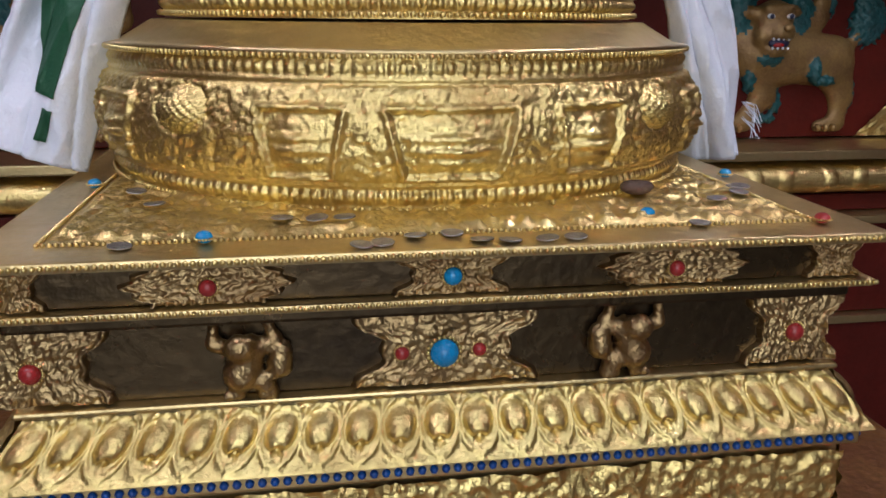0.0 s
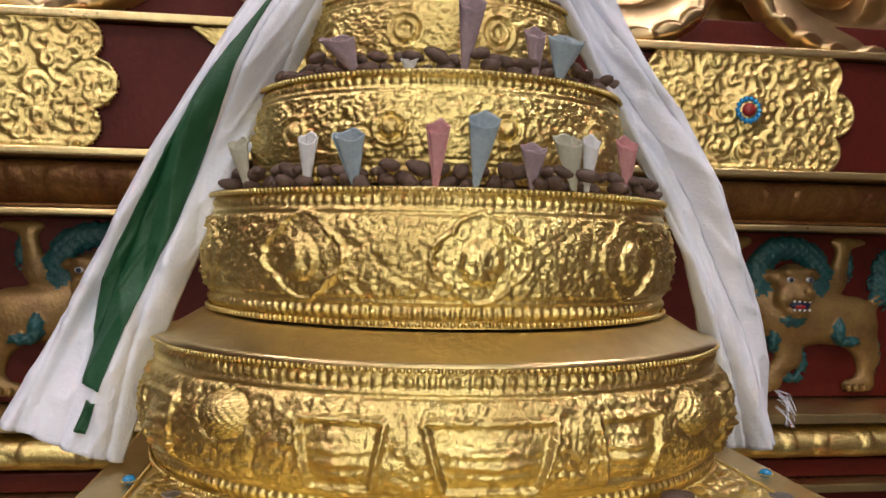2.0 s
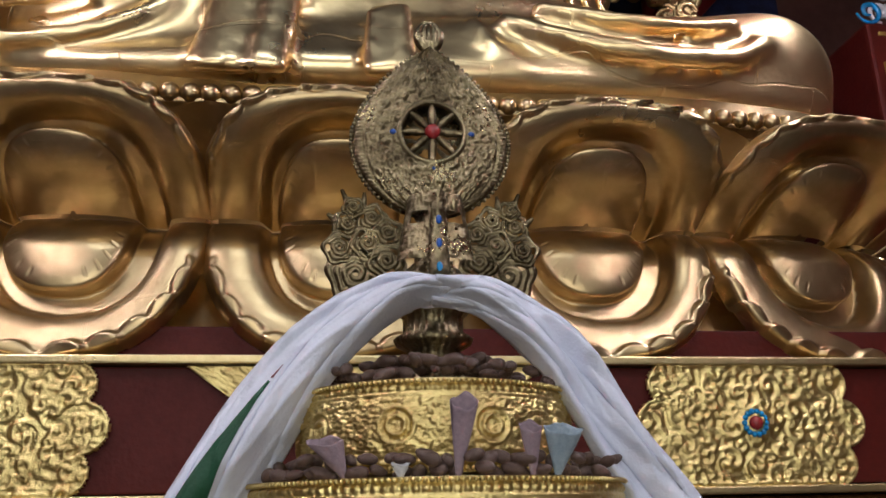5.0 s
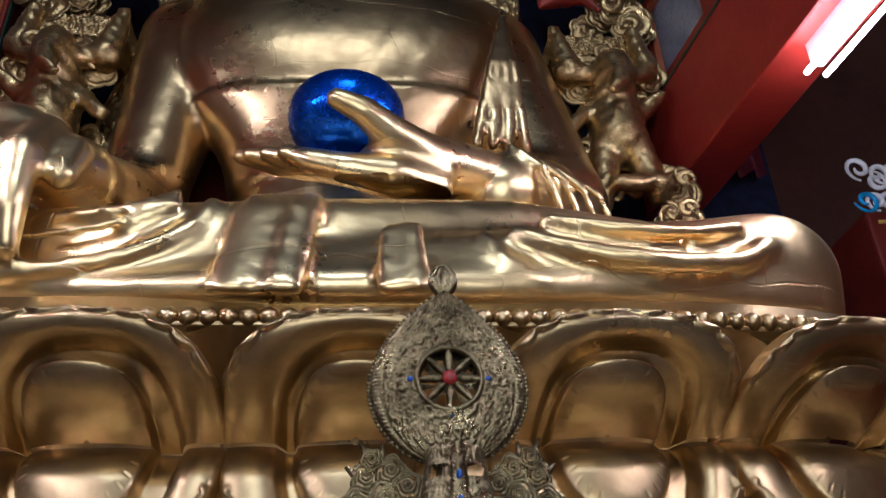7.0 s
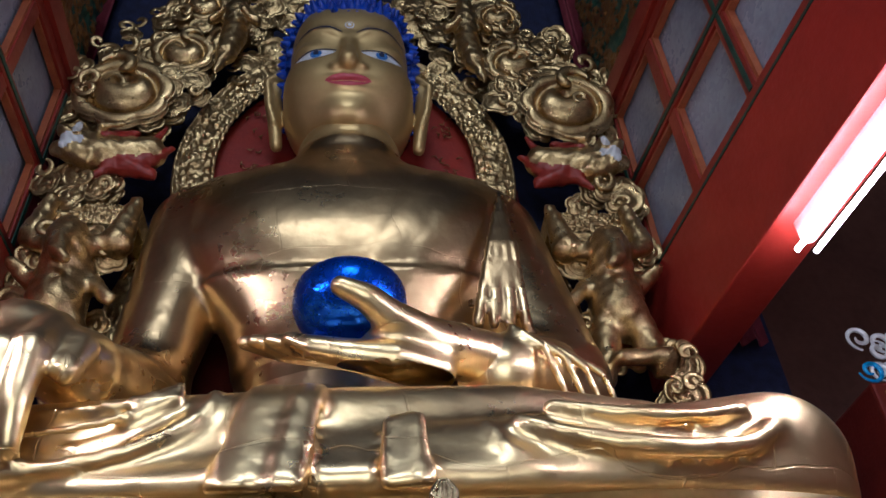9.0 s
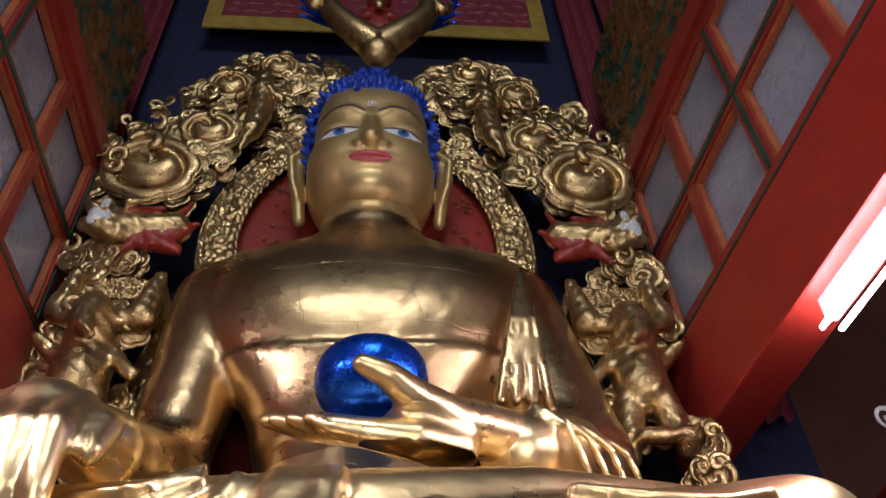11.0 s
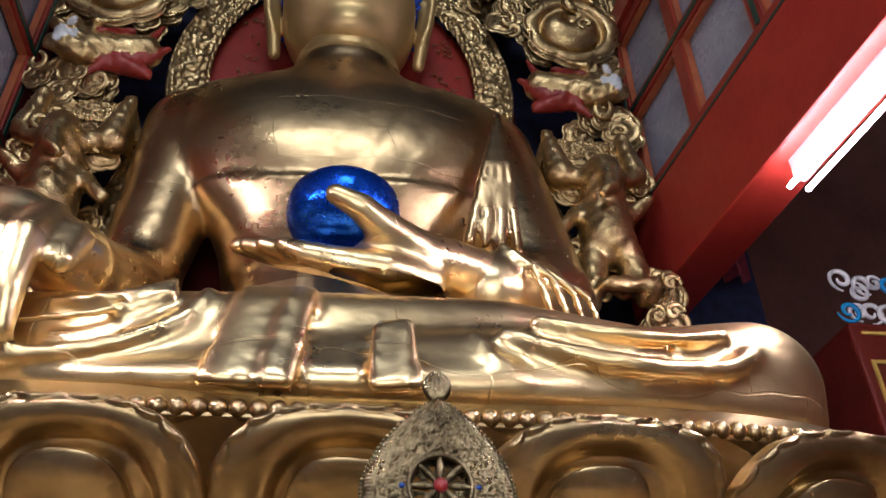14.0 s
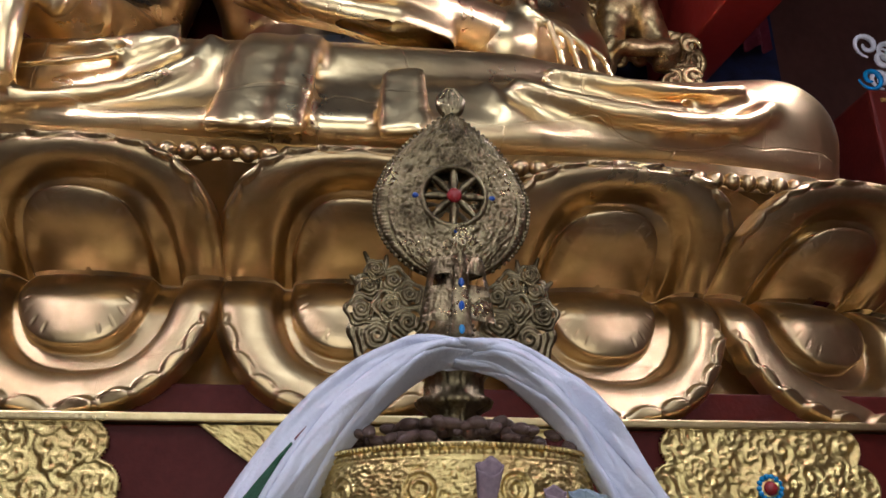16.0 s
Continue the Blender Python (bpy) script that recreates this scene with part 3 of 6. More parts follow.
def petal_moulding(m, length, z0, z1, out, count):
    """Row of rounded lotus petals flaring outwards towards the bottom."""
    nu, nv = count * 22, 22
    U, T = np.meshgrid(np.linspace(-0.5, 0.5, nu), np.linspace(0, 1, nv), indexing="ij")
    ph = np.mod(U * count, 1.0) - 0.5
    dome = (ph / 0.40) ** 2 + ((T - 0.40) / 0.27) ** 2
    rim = np.sqrt((ph / 0.50) ** 2 + ((T - 0.42) / 0.46) ** 2) - 1
    H = 0.0035 * ridge(rim, 0.11) + 0.015 * np.sqrt(np.clip(1 - dome, 0, 1)) + 0.002 * (rim < 0)
    H -= 0.010 * np.exp(-((ph / 0.10) ** 2 + ((T - 0.64) / 0.08) ** 2))
    H += 0.003 * ridge(T - 0.97, 0.035) + 0.002 * ridge(T - 0.06, 0.05)
    y = -out * (0.15 + 0.85 * T ** 1.3) - H
    P = np.stack([U * (length + 2 * out * T), y, z1 + (z0 - z1) * T], -1)
    v, f = grid_mesh(P)
    return np.array([m @ Vector(p) for p in v]), f[:, ::-1]


for k, m in enumerate(side_poses(0.452, 0.0)):
    if k == 2:
        continue
    v, f = petal_moulding(m, 0.904, 0.95, 1.014, 0.045, 22)
    mesh_of("petal_moulding", v, f, GOLD, mandala)
part("petal_core", sq(0.455, 0.95, 1.013), GOLD_PLAIN, mandala, smooth=False)
part("lower_ledge", sq(0.462, 1.0145, 1.0215, 0.003), GOLD_PLAIN, mandala, smooth=False)
# upright bands: their dark reflections are painted into the brass colour
part("lower_fascia", sq(0.445, 1.022, 1.106), BRASS_SHADED, mandala, "dark polished brass band", smooth=False)
part("cavetto", sq(0.462, 1.107, 1.122, 0.004), BRASS_SHADED, mandala, smooth=False)
part("middle_ledge", sq(0.480, 1.123, 1.132, 0.004), GOLD_PLAIN, mandala, smooth=False)
part("upper_fascia", sq(0.462, 1.133, 1.1765), BRASS_SHADED, mandala, "dark polished brass band", smooth=False)
part("top_plate", sq(BH, 1.177, 1.1885, 0.004), GOLD_PLAIN, mandala, "smooth gilt square plate", smooth=False)
for hh, z, r in ((BH + 0.001, 1.1835, 0.0034), (0.481, 1.1285, 0.0030)):
    for k, m in enumerate(side_poses(hh, z)):
        if k != 2:
            v, f = bead_row([m @ Vector((x, 0, 0)) for x in np.arange(-hh, hh, r * 2.05)], r, 6, 4)
            tagged(mesh_of("bead_edge", v, f, GOLD, mandala), kind="stuff")

# the plate's inner field of flowing relief inside a beaded frame
nf = 230
U, Vv = np.meshgrid(np.linspace(-0.422, 0.422, nf), np.linspace(-0.422, 0.422, nf), indexing="ij")
H = 0.013 * scroll_relief(U, Vv, 0.034, 5)
H *= smooth_step(0.422 - np.maximum(np.abs(U), np.abs(Vv)), 0.0, 0.012)
v, f = grid_mesh(np.stack([U + BX, Vv + BY, 1.1895 + H], -1))
mesh_of("plate_relief", v, f, GOLD, mandala, "low scroll relief on the plate")
for k, m in enumerate(side_poses(0.428, 1.190)):
    v, f = bead_row([m @ Vector((x, 0, 0)) for x in np.arange(-0.428, 0.429, 0.0065)], 0.0030, 6, 4)
    tagged(mesh_of("frame_bead", v, f, GOLD, mandala), kind="stuff")


def gem(name, p, r, mat, ring=True, up=False):
    """A cabochon in a beaded collar, facing the front or up."""
    rot = Matrix.Identity(3) if not up else Matrix.Rotation(-math.pi / 2, 3, 'X')
    v, f = ball((0, 0, 0), (r, r * 0.75, r), 14, 9)
    pts = [np.array(rot @ Vector(q)) + p for q in v]
    g = mesh_of(name, pts, f, mat, mandala, "domed cabochon")
    if ring:
        a = np.linspace(0, 2 * np.pi, 20, endpoint=False)
        c = [np.array(rot @ Vector((1.12 * r * math.cos(t), 0.1 * r, 1.12 * r * math.sin(t)))) for t in a]
        v, f = bead_row(c, r * 0.17, 6, 4)
        mesh_of("collar", v + p, f, GOLD, g)
    return g


def applique(x, z0, z1, half, shape, y, seed, name="applique"):
    """Embossed mount: lozenge (wide middle) or hourglass (narrow middle)."""
    nu, nv = 70, 40
    s, T = np.meshgrid(np.linspace(-1, 1, nu), np.linspace(-1, 1, nv), indexing="ij")
    w = half * (1 - 0.36 * np.abs(T) ** 1.2 + 0.05 * np.cos(T * 12)) if shape == "lozenge" else half * (0.62 + 0.38 * np.abs(T) ** 1.5 + 0.05 * np.cos(T * 9))
    X = s * w
    H = 0.009 * scroll_relief(s * half, (T + 1) * (z1 - z0) / 2, 0.014, seed, 1.4) + 0.004 * ridge(np.abs(s) - 0.95, 0.06) + 0.003
    H *= smooth_step(1 - np.abs(s), 0, 0.04)
    v, f = grid_mesh(np.stack([X + x, y - H, z0 + (T + 1) * (z1 - z0) / 2], -1))
    return mesh_of(name, v, f, GOLD_SHADED, mandala, "embossed gilt mount in a browner shaded tone")


FY1, FY2 = BY - 0.462, BY - 0.445
for k, x in enumerate((-0.262, 0.238)):
    applique(x, 1.134, 1.176, 0.085, "lozenge", FY1, 80 + k)
    gem("coral", np.array((x, FY1 - 0.010, 1.152)), 0.0090, CORAL)
for k, x in enumerate((-0.012, -0.45, 0.427)):
    applique(x, 1.134, 1.176, 0.068 if k == 0 else 0.035, "hourglass", FY1, 84 + k)
gem("turquoise", np.array((-0.012, FY1 - 0.011, 1.154)), 0.0100, TURQ)
applique(-0.014, 1.024, 1.105, 0.112, "hourglass", FY2, 90)
gem("turquoise", np.array((-0.018, FY2 - 0.014, 1.062)), 0.0160, TURQ)
for dx in (-0.046, 0.040):
    gem("coral", np.array((-0.018 + dx, FY2 - 0.009, 1.062)), 0.0078, CORAL)
for x in (-0.445, 0.40):
    applique(x, 1.024, 1.105, 0.085 if x < 0 else 0.065, "hourglass", FY2, 95)
    gem("coral", np.array((x, FY2 - 0.010, 1.062)), 0.011, CORAL)
gem("turquoise", np.array((BX + 0.447, FY2 + 0.03, 1.062)), 0.017, TURQ)
for p, mt in (((-0.266, -0.545), TURQ), ((0.233, -0.50), TURQ), ((0.45, -0.27), TURQ), ((-0.53 + 0.09, -0.24), TURQ), ((0.425, -0.55), CORAL)):
    gem("turquoise" if mt is TURQ else "coral", np.array((*p, 1.196)), 0.0090, mt, up=True)


def guardian(x, flip):
    """Small gilt beast holding up the ledge."""
    L = [((0, 0, 0.028), (0.01, 0, 0.055), 0.020, 0.016), ((0, 0, 0.03), (-0.004, 0, 0.006), 0.014, 0.008), ((-0.004, 0, 0.005), (-0.016, -0.004, 0.004), 0.007, 0.005), ((0.022, 0, 0.02), (0.03, 0, 0.004), 0.013, 0.009),
         ((0.03, 0, 0.004), (0.02, -0.004, 0.003), 0.007, 0.005), ((-0.008, 0, 0.055), (-0.028, 0, 0.062), 0.010, 0.007), ((-0.028, 0, 0.062), (-0.026, 0, 0.080), 0.007, 0.006), ((0.02, 0, 0.056), (0.036, 0, 0.066), 0.010, 0.007), ((0.036, 0, 0.066), (0.03, 0, 0.081), 0.007, 0.006), ((0.04, 0, 0.035), (0.042, 0, 0.052), 0.014, 0.012)]

    def fld(P):
        d = d_ball(P, (0.0, -0.014, 0.062), (0.016, 0.012, 0.015))
        for a, b, ra, rb in L:
            d = blend(d, d_limb(P, a, b, ra, rb), 0.004)
        return d + 0.0016 * np.sin(P[..., 0] * 900) * np.sin(P[..., 2] * 900)
    v, f = skin(fld, (-0.05, -0.032, -0.004), (0.064, 0.024, 0.09), 0.0026)
    if flip:
        v[:, 0] *= -1
        f = f[:, ::-1]
    v += np.array((x, FY2 - 0.012, 1.0235))
    return mesh_of("guardian_beast", v, f, GOLD_SHADED, mandala, "small gilt beast propping the ledge")


guardian(-0.235, False)
guardian(0.200, True)


# ---------------------------------------------------------------- tiers
def tier(name, R, z0, z1, bulge, seed, motif, size, lip):
    """A gilt drum: beaded foot and rim, two leaf borders, and a band of beaten relief."""
    hgt = z1 - z0
    nu, nv = int(2 * np.pi * R / 0.0026), 76
    T = np.linspace(0, 1, nv)
    A = np.linspace(-np.pi, np.pi, nu, endpoint=False)
    Aa, Tt = np.meshgrid(A, T, indexing="ij")
    U, Vv = Aa * R, Tt * hgt
    body = R - 0.006 + bulge * np.sin(np.pi * np.clip((Tt - 0.16) / 0.66, 0, 1)) ** 0.8
    main = smooth_step(Tt, 0.19, 0.23) * (1 - smooth_step(Tt, 0.79, 0.82))
    H = (0.0075 * scroll_relief(U, Vv, size * 1.3, seed, 1.0) + 0.0055 * scroll_relief(U, Vv, size * 0.65, seed + 50, 0.7)) * main
    cnt = int(2 * np.pi * R / 0.0135)
    leaf = np.abs(np.sin(Aa * cnt / 2)) ** 0.6
    lo, up = (Tt > 0.055) & (Tt < 0.165), (Tt > 0.85) & (Tt < 0.955)
    H += 0.0075 * leaf * (lo * np.sin(np.pi * np.clip((Tt - 0.055) / 0.11, 0, 1)) + up * np.sin(np.pi * np.clip((Tt - 0.85) / 0.105, 0, 1)) * (0.5 + 0.5 * scroll_relief(U, Vv, 0.010, seed + 3, 0.6)))
    for c in (0.18, 0.835):
        H += 0.005 * ridge((Tt - c) * hgt, 0.004)
    H = motif(U, Vv, H, R, hgt)
    rad = body + H
    P = np.stack([np.sin(Aa) * rad, -np.cos(Aa) * rad, z0 + Vv], -1)
    v, f = grid_mesh(P, closed_u=True)
    t = mesh_of(name, v, f, GOLD, mandala, "embossed gilt drum of the mandala")
    pr = [(R - 0.012, z0 + 0.0005), (R - 0.006, z1 - 0.002), (R + 0.002, z1), (R - 0.02, z1 + 0.004 if lip else z1 - 0.003), (0.385 if lip else R * 0.5, z1 + (0.032 if lip else -0.003)), (0.004, z1 + (0.034 if lip else -0.003))]
    v, f = grid_mesh(lathe(pr, 128), closed_u=True)
    mesh_of("lid", v, f, GOLD_PLAIN, t, "plain brushed gilt top")
    for z, r in ((z0 + 0.0055, 0.0042), (z1 - 0.004, 0.0038)):
        n = int(2 * np.pi * R / (r * 2.1))
        v, f = bead_row([((R + 0.001) * math.sin(a), -(R + 0.001) * math.cos(a), z) for a in np.arange(n) * 2 * np.pi / n], r, 6, 4)
        tagged(mesh_of("bead_rim", v, f, GOLD, t), kind="stuff")
    return t


def motif_one(U, Vv, H, R, hgt):
    for x0, x1 in ((-0.216, -0.113), (-0.069, 0.083), (0.134, 0.232), (0.40, 0.50), (-0.52, -0.42)):
        c, w = (x0 + x1) / 2, (x1 - x0) / 2
        q = (Vv / hgt - 0.235) / 0.44
        d = np.abs(U - c) - w * (0.72 + 0.28 * q)
        inside = (d < 0) & (q > 0) & (q < 1)
        fr = np.maximum(ridge(d, 0.005) * ((q > 0) & (q < 1)), np.maximum(ridge((q) * hgt * 0.44, 0.004), ridge((q - 1) * hgt * 0.44, 0.005)) * (d < 0))
        mound = 0.020 * np.exp(-((U - c) / (w * 0.55)) ** 2 - ((q - 0.45) / 0.33) ** 2) * (1 + 0.22 * np.sin(q * 34))
        H = np.where(inside, H * 0.55 + mound * 0.8, H) + 0.009 * fr
    for c in (-0.325, 0.31, -0.62, 0.62):
        q = Vv / hgt
        d = np.hypot((U - c) / 0.044, (q - 0.62) / 0.17)
        H = np.where((d < 1) & (q > 0.45), 0.022 * (1 - d ** 2) + 0.004 * np.sin(q * 130) * np.sin((U - c) * 600), H)
    return H


def motif_two(U, Vv, H, R, hgt):
    for a in np.radians(np.arange(-179, 180, 36)):
        c = a * R
        q = (Vv / hgt - 0.5) * hgt
        lob = np.minimum(np.hypot((U - c) / 0.062, q / 0.040), np.minimum(np.hypot((U - c) / 0.040, (q - 0.016) / 0.040), np.hypot((U - c) / 0.040, (q + 0.016) / 0.040))) - 1
        vase = 0.012 * np.sqrt(np.clip(1 - ((U - c) / 0.026) ** 2 - ((q + 0.004) / 0.030) ** 2, 0, 1)) * (0.85 + 0.15 * np.cos((U - c) * 260))
        H = np.where(lob < -0.05, 0.7 * H + vase, H) + 0.0055 * ridge(lob, 0.07)
    return H


def motif_three(U, Vv, H, R, hgt):
    for a in np.radians(np.arange(-170, 181, 30)):
        c = a * R
        q = Vv - 0.48 * hgt
        d = np.hypot(U - c, q)
        H = np.where(d < 0.015, 0.015 * np.sqrt(np.clip(1 - (d / 0.015) ** 2, 0, 1)) + 0.002, H) + 0.005 * ridge(d - 0.022, 0.004)
    return H


def motif_four(U, Vv, H, R, hgt):
    for a in np.radians(np.arange(-165, 181, 36)):
        d = np.hypot(U - a * R, Vv - 0.5 * hgt)
        H = np.where(d < 0.03, H * 0.4, H) + 0.006 * ridge(d - 0.026, 0.004) + 0.006 * ridge(d - 0.013, 0.004)
    return H


TIERS = ((0.452, 1.190, 1.376, 0.020), (0.371, 1.412, 1.590, 0.010), (0.298, 1.600, 1.752, 0.006), (0.217, 1.760, 1.889, 0.004))
tier("tier", *TIERS[0], 11, motif_one, 0.0150, True)
tier("tier", *TIERS[1], 12, motif_two, 0.0118, False)
tier("tier", *TIERS[2], 13, motif_three, 0.0115, False)
tier("tier", *TIERS[3], 14, motif_four, 0.0110, False)

# neck under the finial
neck = [(0.10, 1.872), (0.105, 1.885), (0.062, 1.90), (0.046, 1.93), (0.044, 1.965), (0.062, 1.975), (0.066, 1.985), (0.05, 1.995), (0.05, 2.02), (0.064, 2.035), (0.068, 2.06), (0.05, 2.10), (0.03, 2.12), (0.026, 2.20), (0.02, 2.222), (0.001, 2.224)]
P = lathe(neck, 72)
a = np.linspace(0, 2 * np.pi, 72, endpoint=False)
fl = 1 + 0.03 * np.cos(a * 24)[:, None]
P[..., 0] *= fl
P[..., 1] *= fl
v, f = grid_mesh(P, closed_u=True)
mesh_of("neck", v, f, SILVERGILT, mandala, "fluted silver-gilt stem")

# finial: side clouds, fan mask, jewel-shaped disc with an eight-spoked wheel, and a bud
FZ = 2.352


def drop_half(z):
    """Half width of the jewel-shaped disc at height z."""
    q = (z - 2.205) / (2.535 - 2.205)
    q = np.clip(q, 0, 1)
    return 0.139 * np.sqrt(np.clip(1 - ((q - 0.42) / 0.43) ** 2, 0, 1)) * (q < 0.5) + 0.139 * (q >= 0.5) * (np.clip(1 - (np.abs(q - 0.42) / 0.58) ** 1.75, 0, 1)) ** 0.86


nu, nv = 130, 150
s, zz = np.meshgrid(np.linspace(-1, 1, nu), np.linspace(2.2, 2.535, nv), indexing="ij")
hw = np.maximum(drop_half(zz), 0.0005)
X = s * hw
d = np.hypot(X, zz - FZ)
th = np.arctan2(zz - FZ, X)
dome = 0.020 * np.clip(1 - np.abs(s) ** 2.2, 0, 1) * np.minimum(1, hw / 0.07)
H = 0.012 * scroll_relief(s * 0.139, zz, 0.021, 31, 1.5) * (np.abs(s) < 0.86) * (d > 0.064)
rim = 0.006 * ridge(np.abs(s) - 0.93, 0.07) * (0.7 + 0.3 * np.sin(zz * 900))
wheel = 0.010 * ridge(d - 0.058, 0.006)
front = -0.012 - dome - H - rim - wheel
v, f = grid_mesh(np.stack([X, front, zz], -1))
hole = (d < 0.053) & (d > 0.014) & (np.abs(np.mod(th / (np.pi / 4) + 0.5, 1) - 0.5) > 0.12)
keep = ~hole.reshape(-1)[f].all(1)
vb, fb = grid_mesh(np.stack([X, 0 * X + 0.006, zz], -1))
fin = mesh_of("jewel_disc", *merge((v, f[keep]), (vb, fb[:, ::-1][keep])), SILVERGILT, mandala, "drop-shaped silver-gilt disc with a pierced wheel")
v, f = ball((0, -0.040, FZ), (0.014, 0.011, 0.014))
mesh_of("hub_coral", v, f, CORAL, fin, "red coral hub")
sp = []
for k in range(8):
    t = k * math.pi / 4
    e = np.array((math.cos(t), 0, math.sin(t)))
    sp.append(sweep([np.array((0, -0.036, FZ)) + e * 0.012, np.array((0, -0.036, FZ)) + e * 0.026, np.array((0, -0.036, FZ)) + e * 0.040, np.array((0, -0.033, FZ)) + e * 0.056], [0.004, 0.0085, 0.007, 0.004], 8))
v, f = merge(*sp)
mesh_of("spokes", v, f, SILVERGILT, fin)
v, f = bead_row([((drop_half(z) + 0.004) * sg, -0.010, z) for z in np.arange(2.212, 2.525, 0.0078) for sg in (-1, 1)], 0.0046, 6, 4)
tagged(mesh_of("rope_edge", v, f, SILVERGILT, fin), kind="stuff")
for p in ((0.07, -0.034, 2.352), (-0.07, -0.034, 2.352), (0, -0.036, 2.285), (0, -0.030, 2.428)):
    v, f = ball(p, (0.006, 0.004, 0.005))
    mesh_of("blue_stone", v, f, LAPIS, fin)
v, f = merge(*[sweep(curve_pts([(0, 0, 2.53), (q * 0.016, -0.004, 2.552), (q * 0.020, -0.004, 2.575), (q * 0.006, 0, 2.600)], 12), [0.006, 0.008, 0.010, 0.011, 0.011, 0.010, 0.009, 0.008, 0.006, 0.005, 0.004, 0.002], 7) for q in (-1, -0.5, 0, 0.5, 1)], ball((0, 0, 2.54), (0.016, 0.012, 0.008)))
mesh_of("lotus_bud", v, f, SILVERGILT, mandala, "small dark leafed bud")

# pierced cloud wings on both sides: overlapping plates chased with running rings
for sg in (-1, 1):
    wing = []
    for q, (cx, cz, r, ph) in enumerate(((0.132, 2.096, 0.050, 0.2), (0.160, 2.142, 0.030, 1.0), (0.112, 2.150, 0.032, 2.2), (0.080, 2.118, 0.034, 3.0), (0.148, 2.186, 0.026, 4.0), (0.106, 2.196, 0.028, 5.0), (0.078, 2.170, 0.028, 0.7), (0.138, 2.214, 0.020, 2.8), (0.096, 2.062, 0.030, 1.7))):
        an, t = np.meshgrid(np.linspace(0, 2 * np.pi, 49), np.linspace(0.10, 1, 26), indexing="ij")
        rr = r * t * (1 + 0.10 * t * np.sin(an * 5 + ph))
        H = 0.0035 * np.abs(np.sin(np.pi * (t * 4.0 + an / (2 * np.pi)))) + 0.008 * (1 - t ** 2)
        y0 = -0.004 - 0.003 * (q % 4)
        P = np.stack([sg * (cx + rr * np.cos(an)), y0 - H, cz + rr * np.sin(an)], -1)
        v, f = grid_mesh(P)
        f = f if sg > 0 else f[:, ::-1]
        # pierced slots between the chased rings
        slot = (np.abs(t - 0.62) < 0.10) & (np.abs(np.mod(an + ph, 2.1) - 1.0) < 0.34)
        keep = ~slot.reshape(-1)[f].any(1)
        vb = v.copy()
        vb[:, 1] = y0 + 0.003
        wing += [(v, f[keep]), (vb, f[:, ::-1][keep])]
    for p0, p1 in (((0.04, 2.10), (0.08, 2.12)), ((0.05, 2.17), (0.09, 2.17)), ((0.14, 2.21), (0.158, 2.250)), ((0.12, 2.215), (0.118, 2.245)), ((0.165, 2.19), (0.182, 2.205))):
        wing.append(sweep([(sg * p0[0], -0.004, p0[1]), (sg * p1[0], -0.006, p1[1])], [0.008, 0.003], 6))
    v, f = merge(*wing)
    mesh_of("cloud_wing", v, f, SILVERGILT, mandala, "pierced curling cloud ornament")
# fan mask and hanging clasp in front of the stem
U, T = np.meshgrid(np.linspace(-1, 1, 60), np.linspace(0, 1, 40), indexing="ij")
w = 0.066 * (1 - 0.30 * T)
zt = 2.105 + 0.115 * T
H = 0.006 * scroll_relief(U * 0.06, zt, 0.014, 44) + 0.012 * np.exp(-(U / 0.22) ** 2)
v, f = grid_mesh(np.stack([U * w, -0.055 - 0.028 * np.sqrt(np.clip(1 - U ** 2, 0, 1)) - H, zt], -1))
hole = (np.abs(np.abs(U) - 0.55) < 0.28) & (np.abs(T - 0.62) < 0.10)
mesh_of("mask_plate", v, f[~hole.reshape(-1)[f].all(1)], SILVERGILT, mandala, "embossed mask plate with two slots")
v, f = merge(sweep([(0, -0.085, 2.21), (0, -0.092, 2.15), (0, -0.094, 2.10), (0, -0.092, 2.072)], [0.012, 0.014, 0.018, 0.020], 12, 0.5), bead_row([(0.021 * math.cos(t), -0.098, 2.085 + 0.021 * math.sin(t)) for t in np.linspace(0, 6.28, 16, endpoint=False)], 0.003, 6, 4))
clasp = mesh_of("clasp", v, f, SILVERGILT, mandala, "hanging gilt clasp")
for z in (2.085, 2.125, 2.165):
    v, f = ball((0, -0.103, z), (0.005, 0.004, 0.008))
    mesh_of("blue_stone", v, f, TURQ if z < 2.1 else LAPIS, clasp)

# ---------------------------------------------------------------- lotus seat
LCX, LCY, LRX, LRY, LN = -0.19, 2.30, 2.42, 1.30, 4.6    # plan: a rounded oblong


def plan(a, off=0.0):
    """Point and outward normal of the seat's outline at angle a from the front."""
    s, c = math.sin(a), math.cos(a)
    k = (abs(s / (LRX + off)) ** LN + abs(c / (LRY + off)) ** LN) ** (-1 / LN)
    return np.array((LCX + k * s, LCY - k * c))


AA = np.linspace(-np.pi, np.pi, 2001)
PP = np.array([plan(a) for a in AA])
SS = np.concatenate([[0], np.cumsum(np.hypot(*np.diff(PP, axis=0).T))])
SS -= np.interp(0, AA, SS)


def on_plan(s):
    """Place and frame on the outline, s metres along from the front's middle."""
    x, y = np.interp(s, SS, PP[:, 0]), np.interp(s, SS, PP[:, 1])
    x2, y2 = np.interp(s + 0.01, SS, PP[:, 0]), np.interp(s + 0.01, SS, PP[:, 1])
    t = np.array((x2 - x, y2 - y))
    t /= np.linalg.norm(t)
    return np.array((x, y)), t, np.array((t[1], -t[0]))


lotus = thing("lotus_seat", "large gilt lotus seat with two rows of scalloped petals", "lotus seat")
ZW, ZT, ZB = 2.61, 2.920, 2.120       # waist, upper tips, lower tips


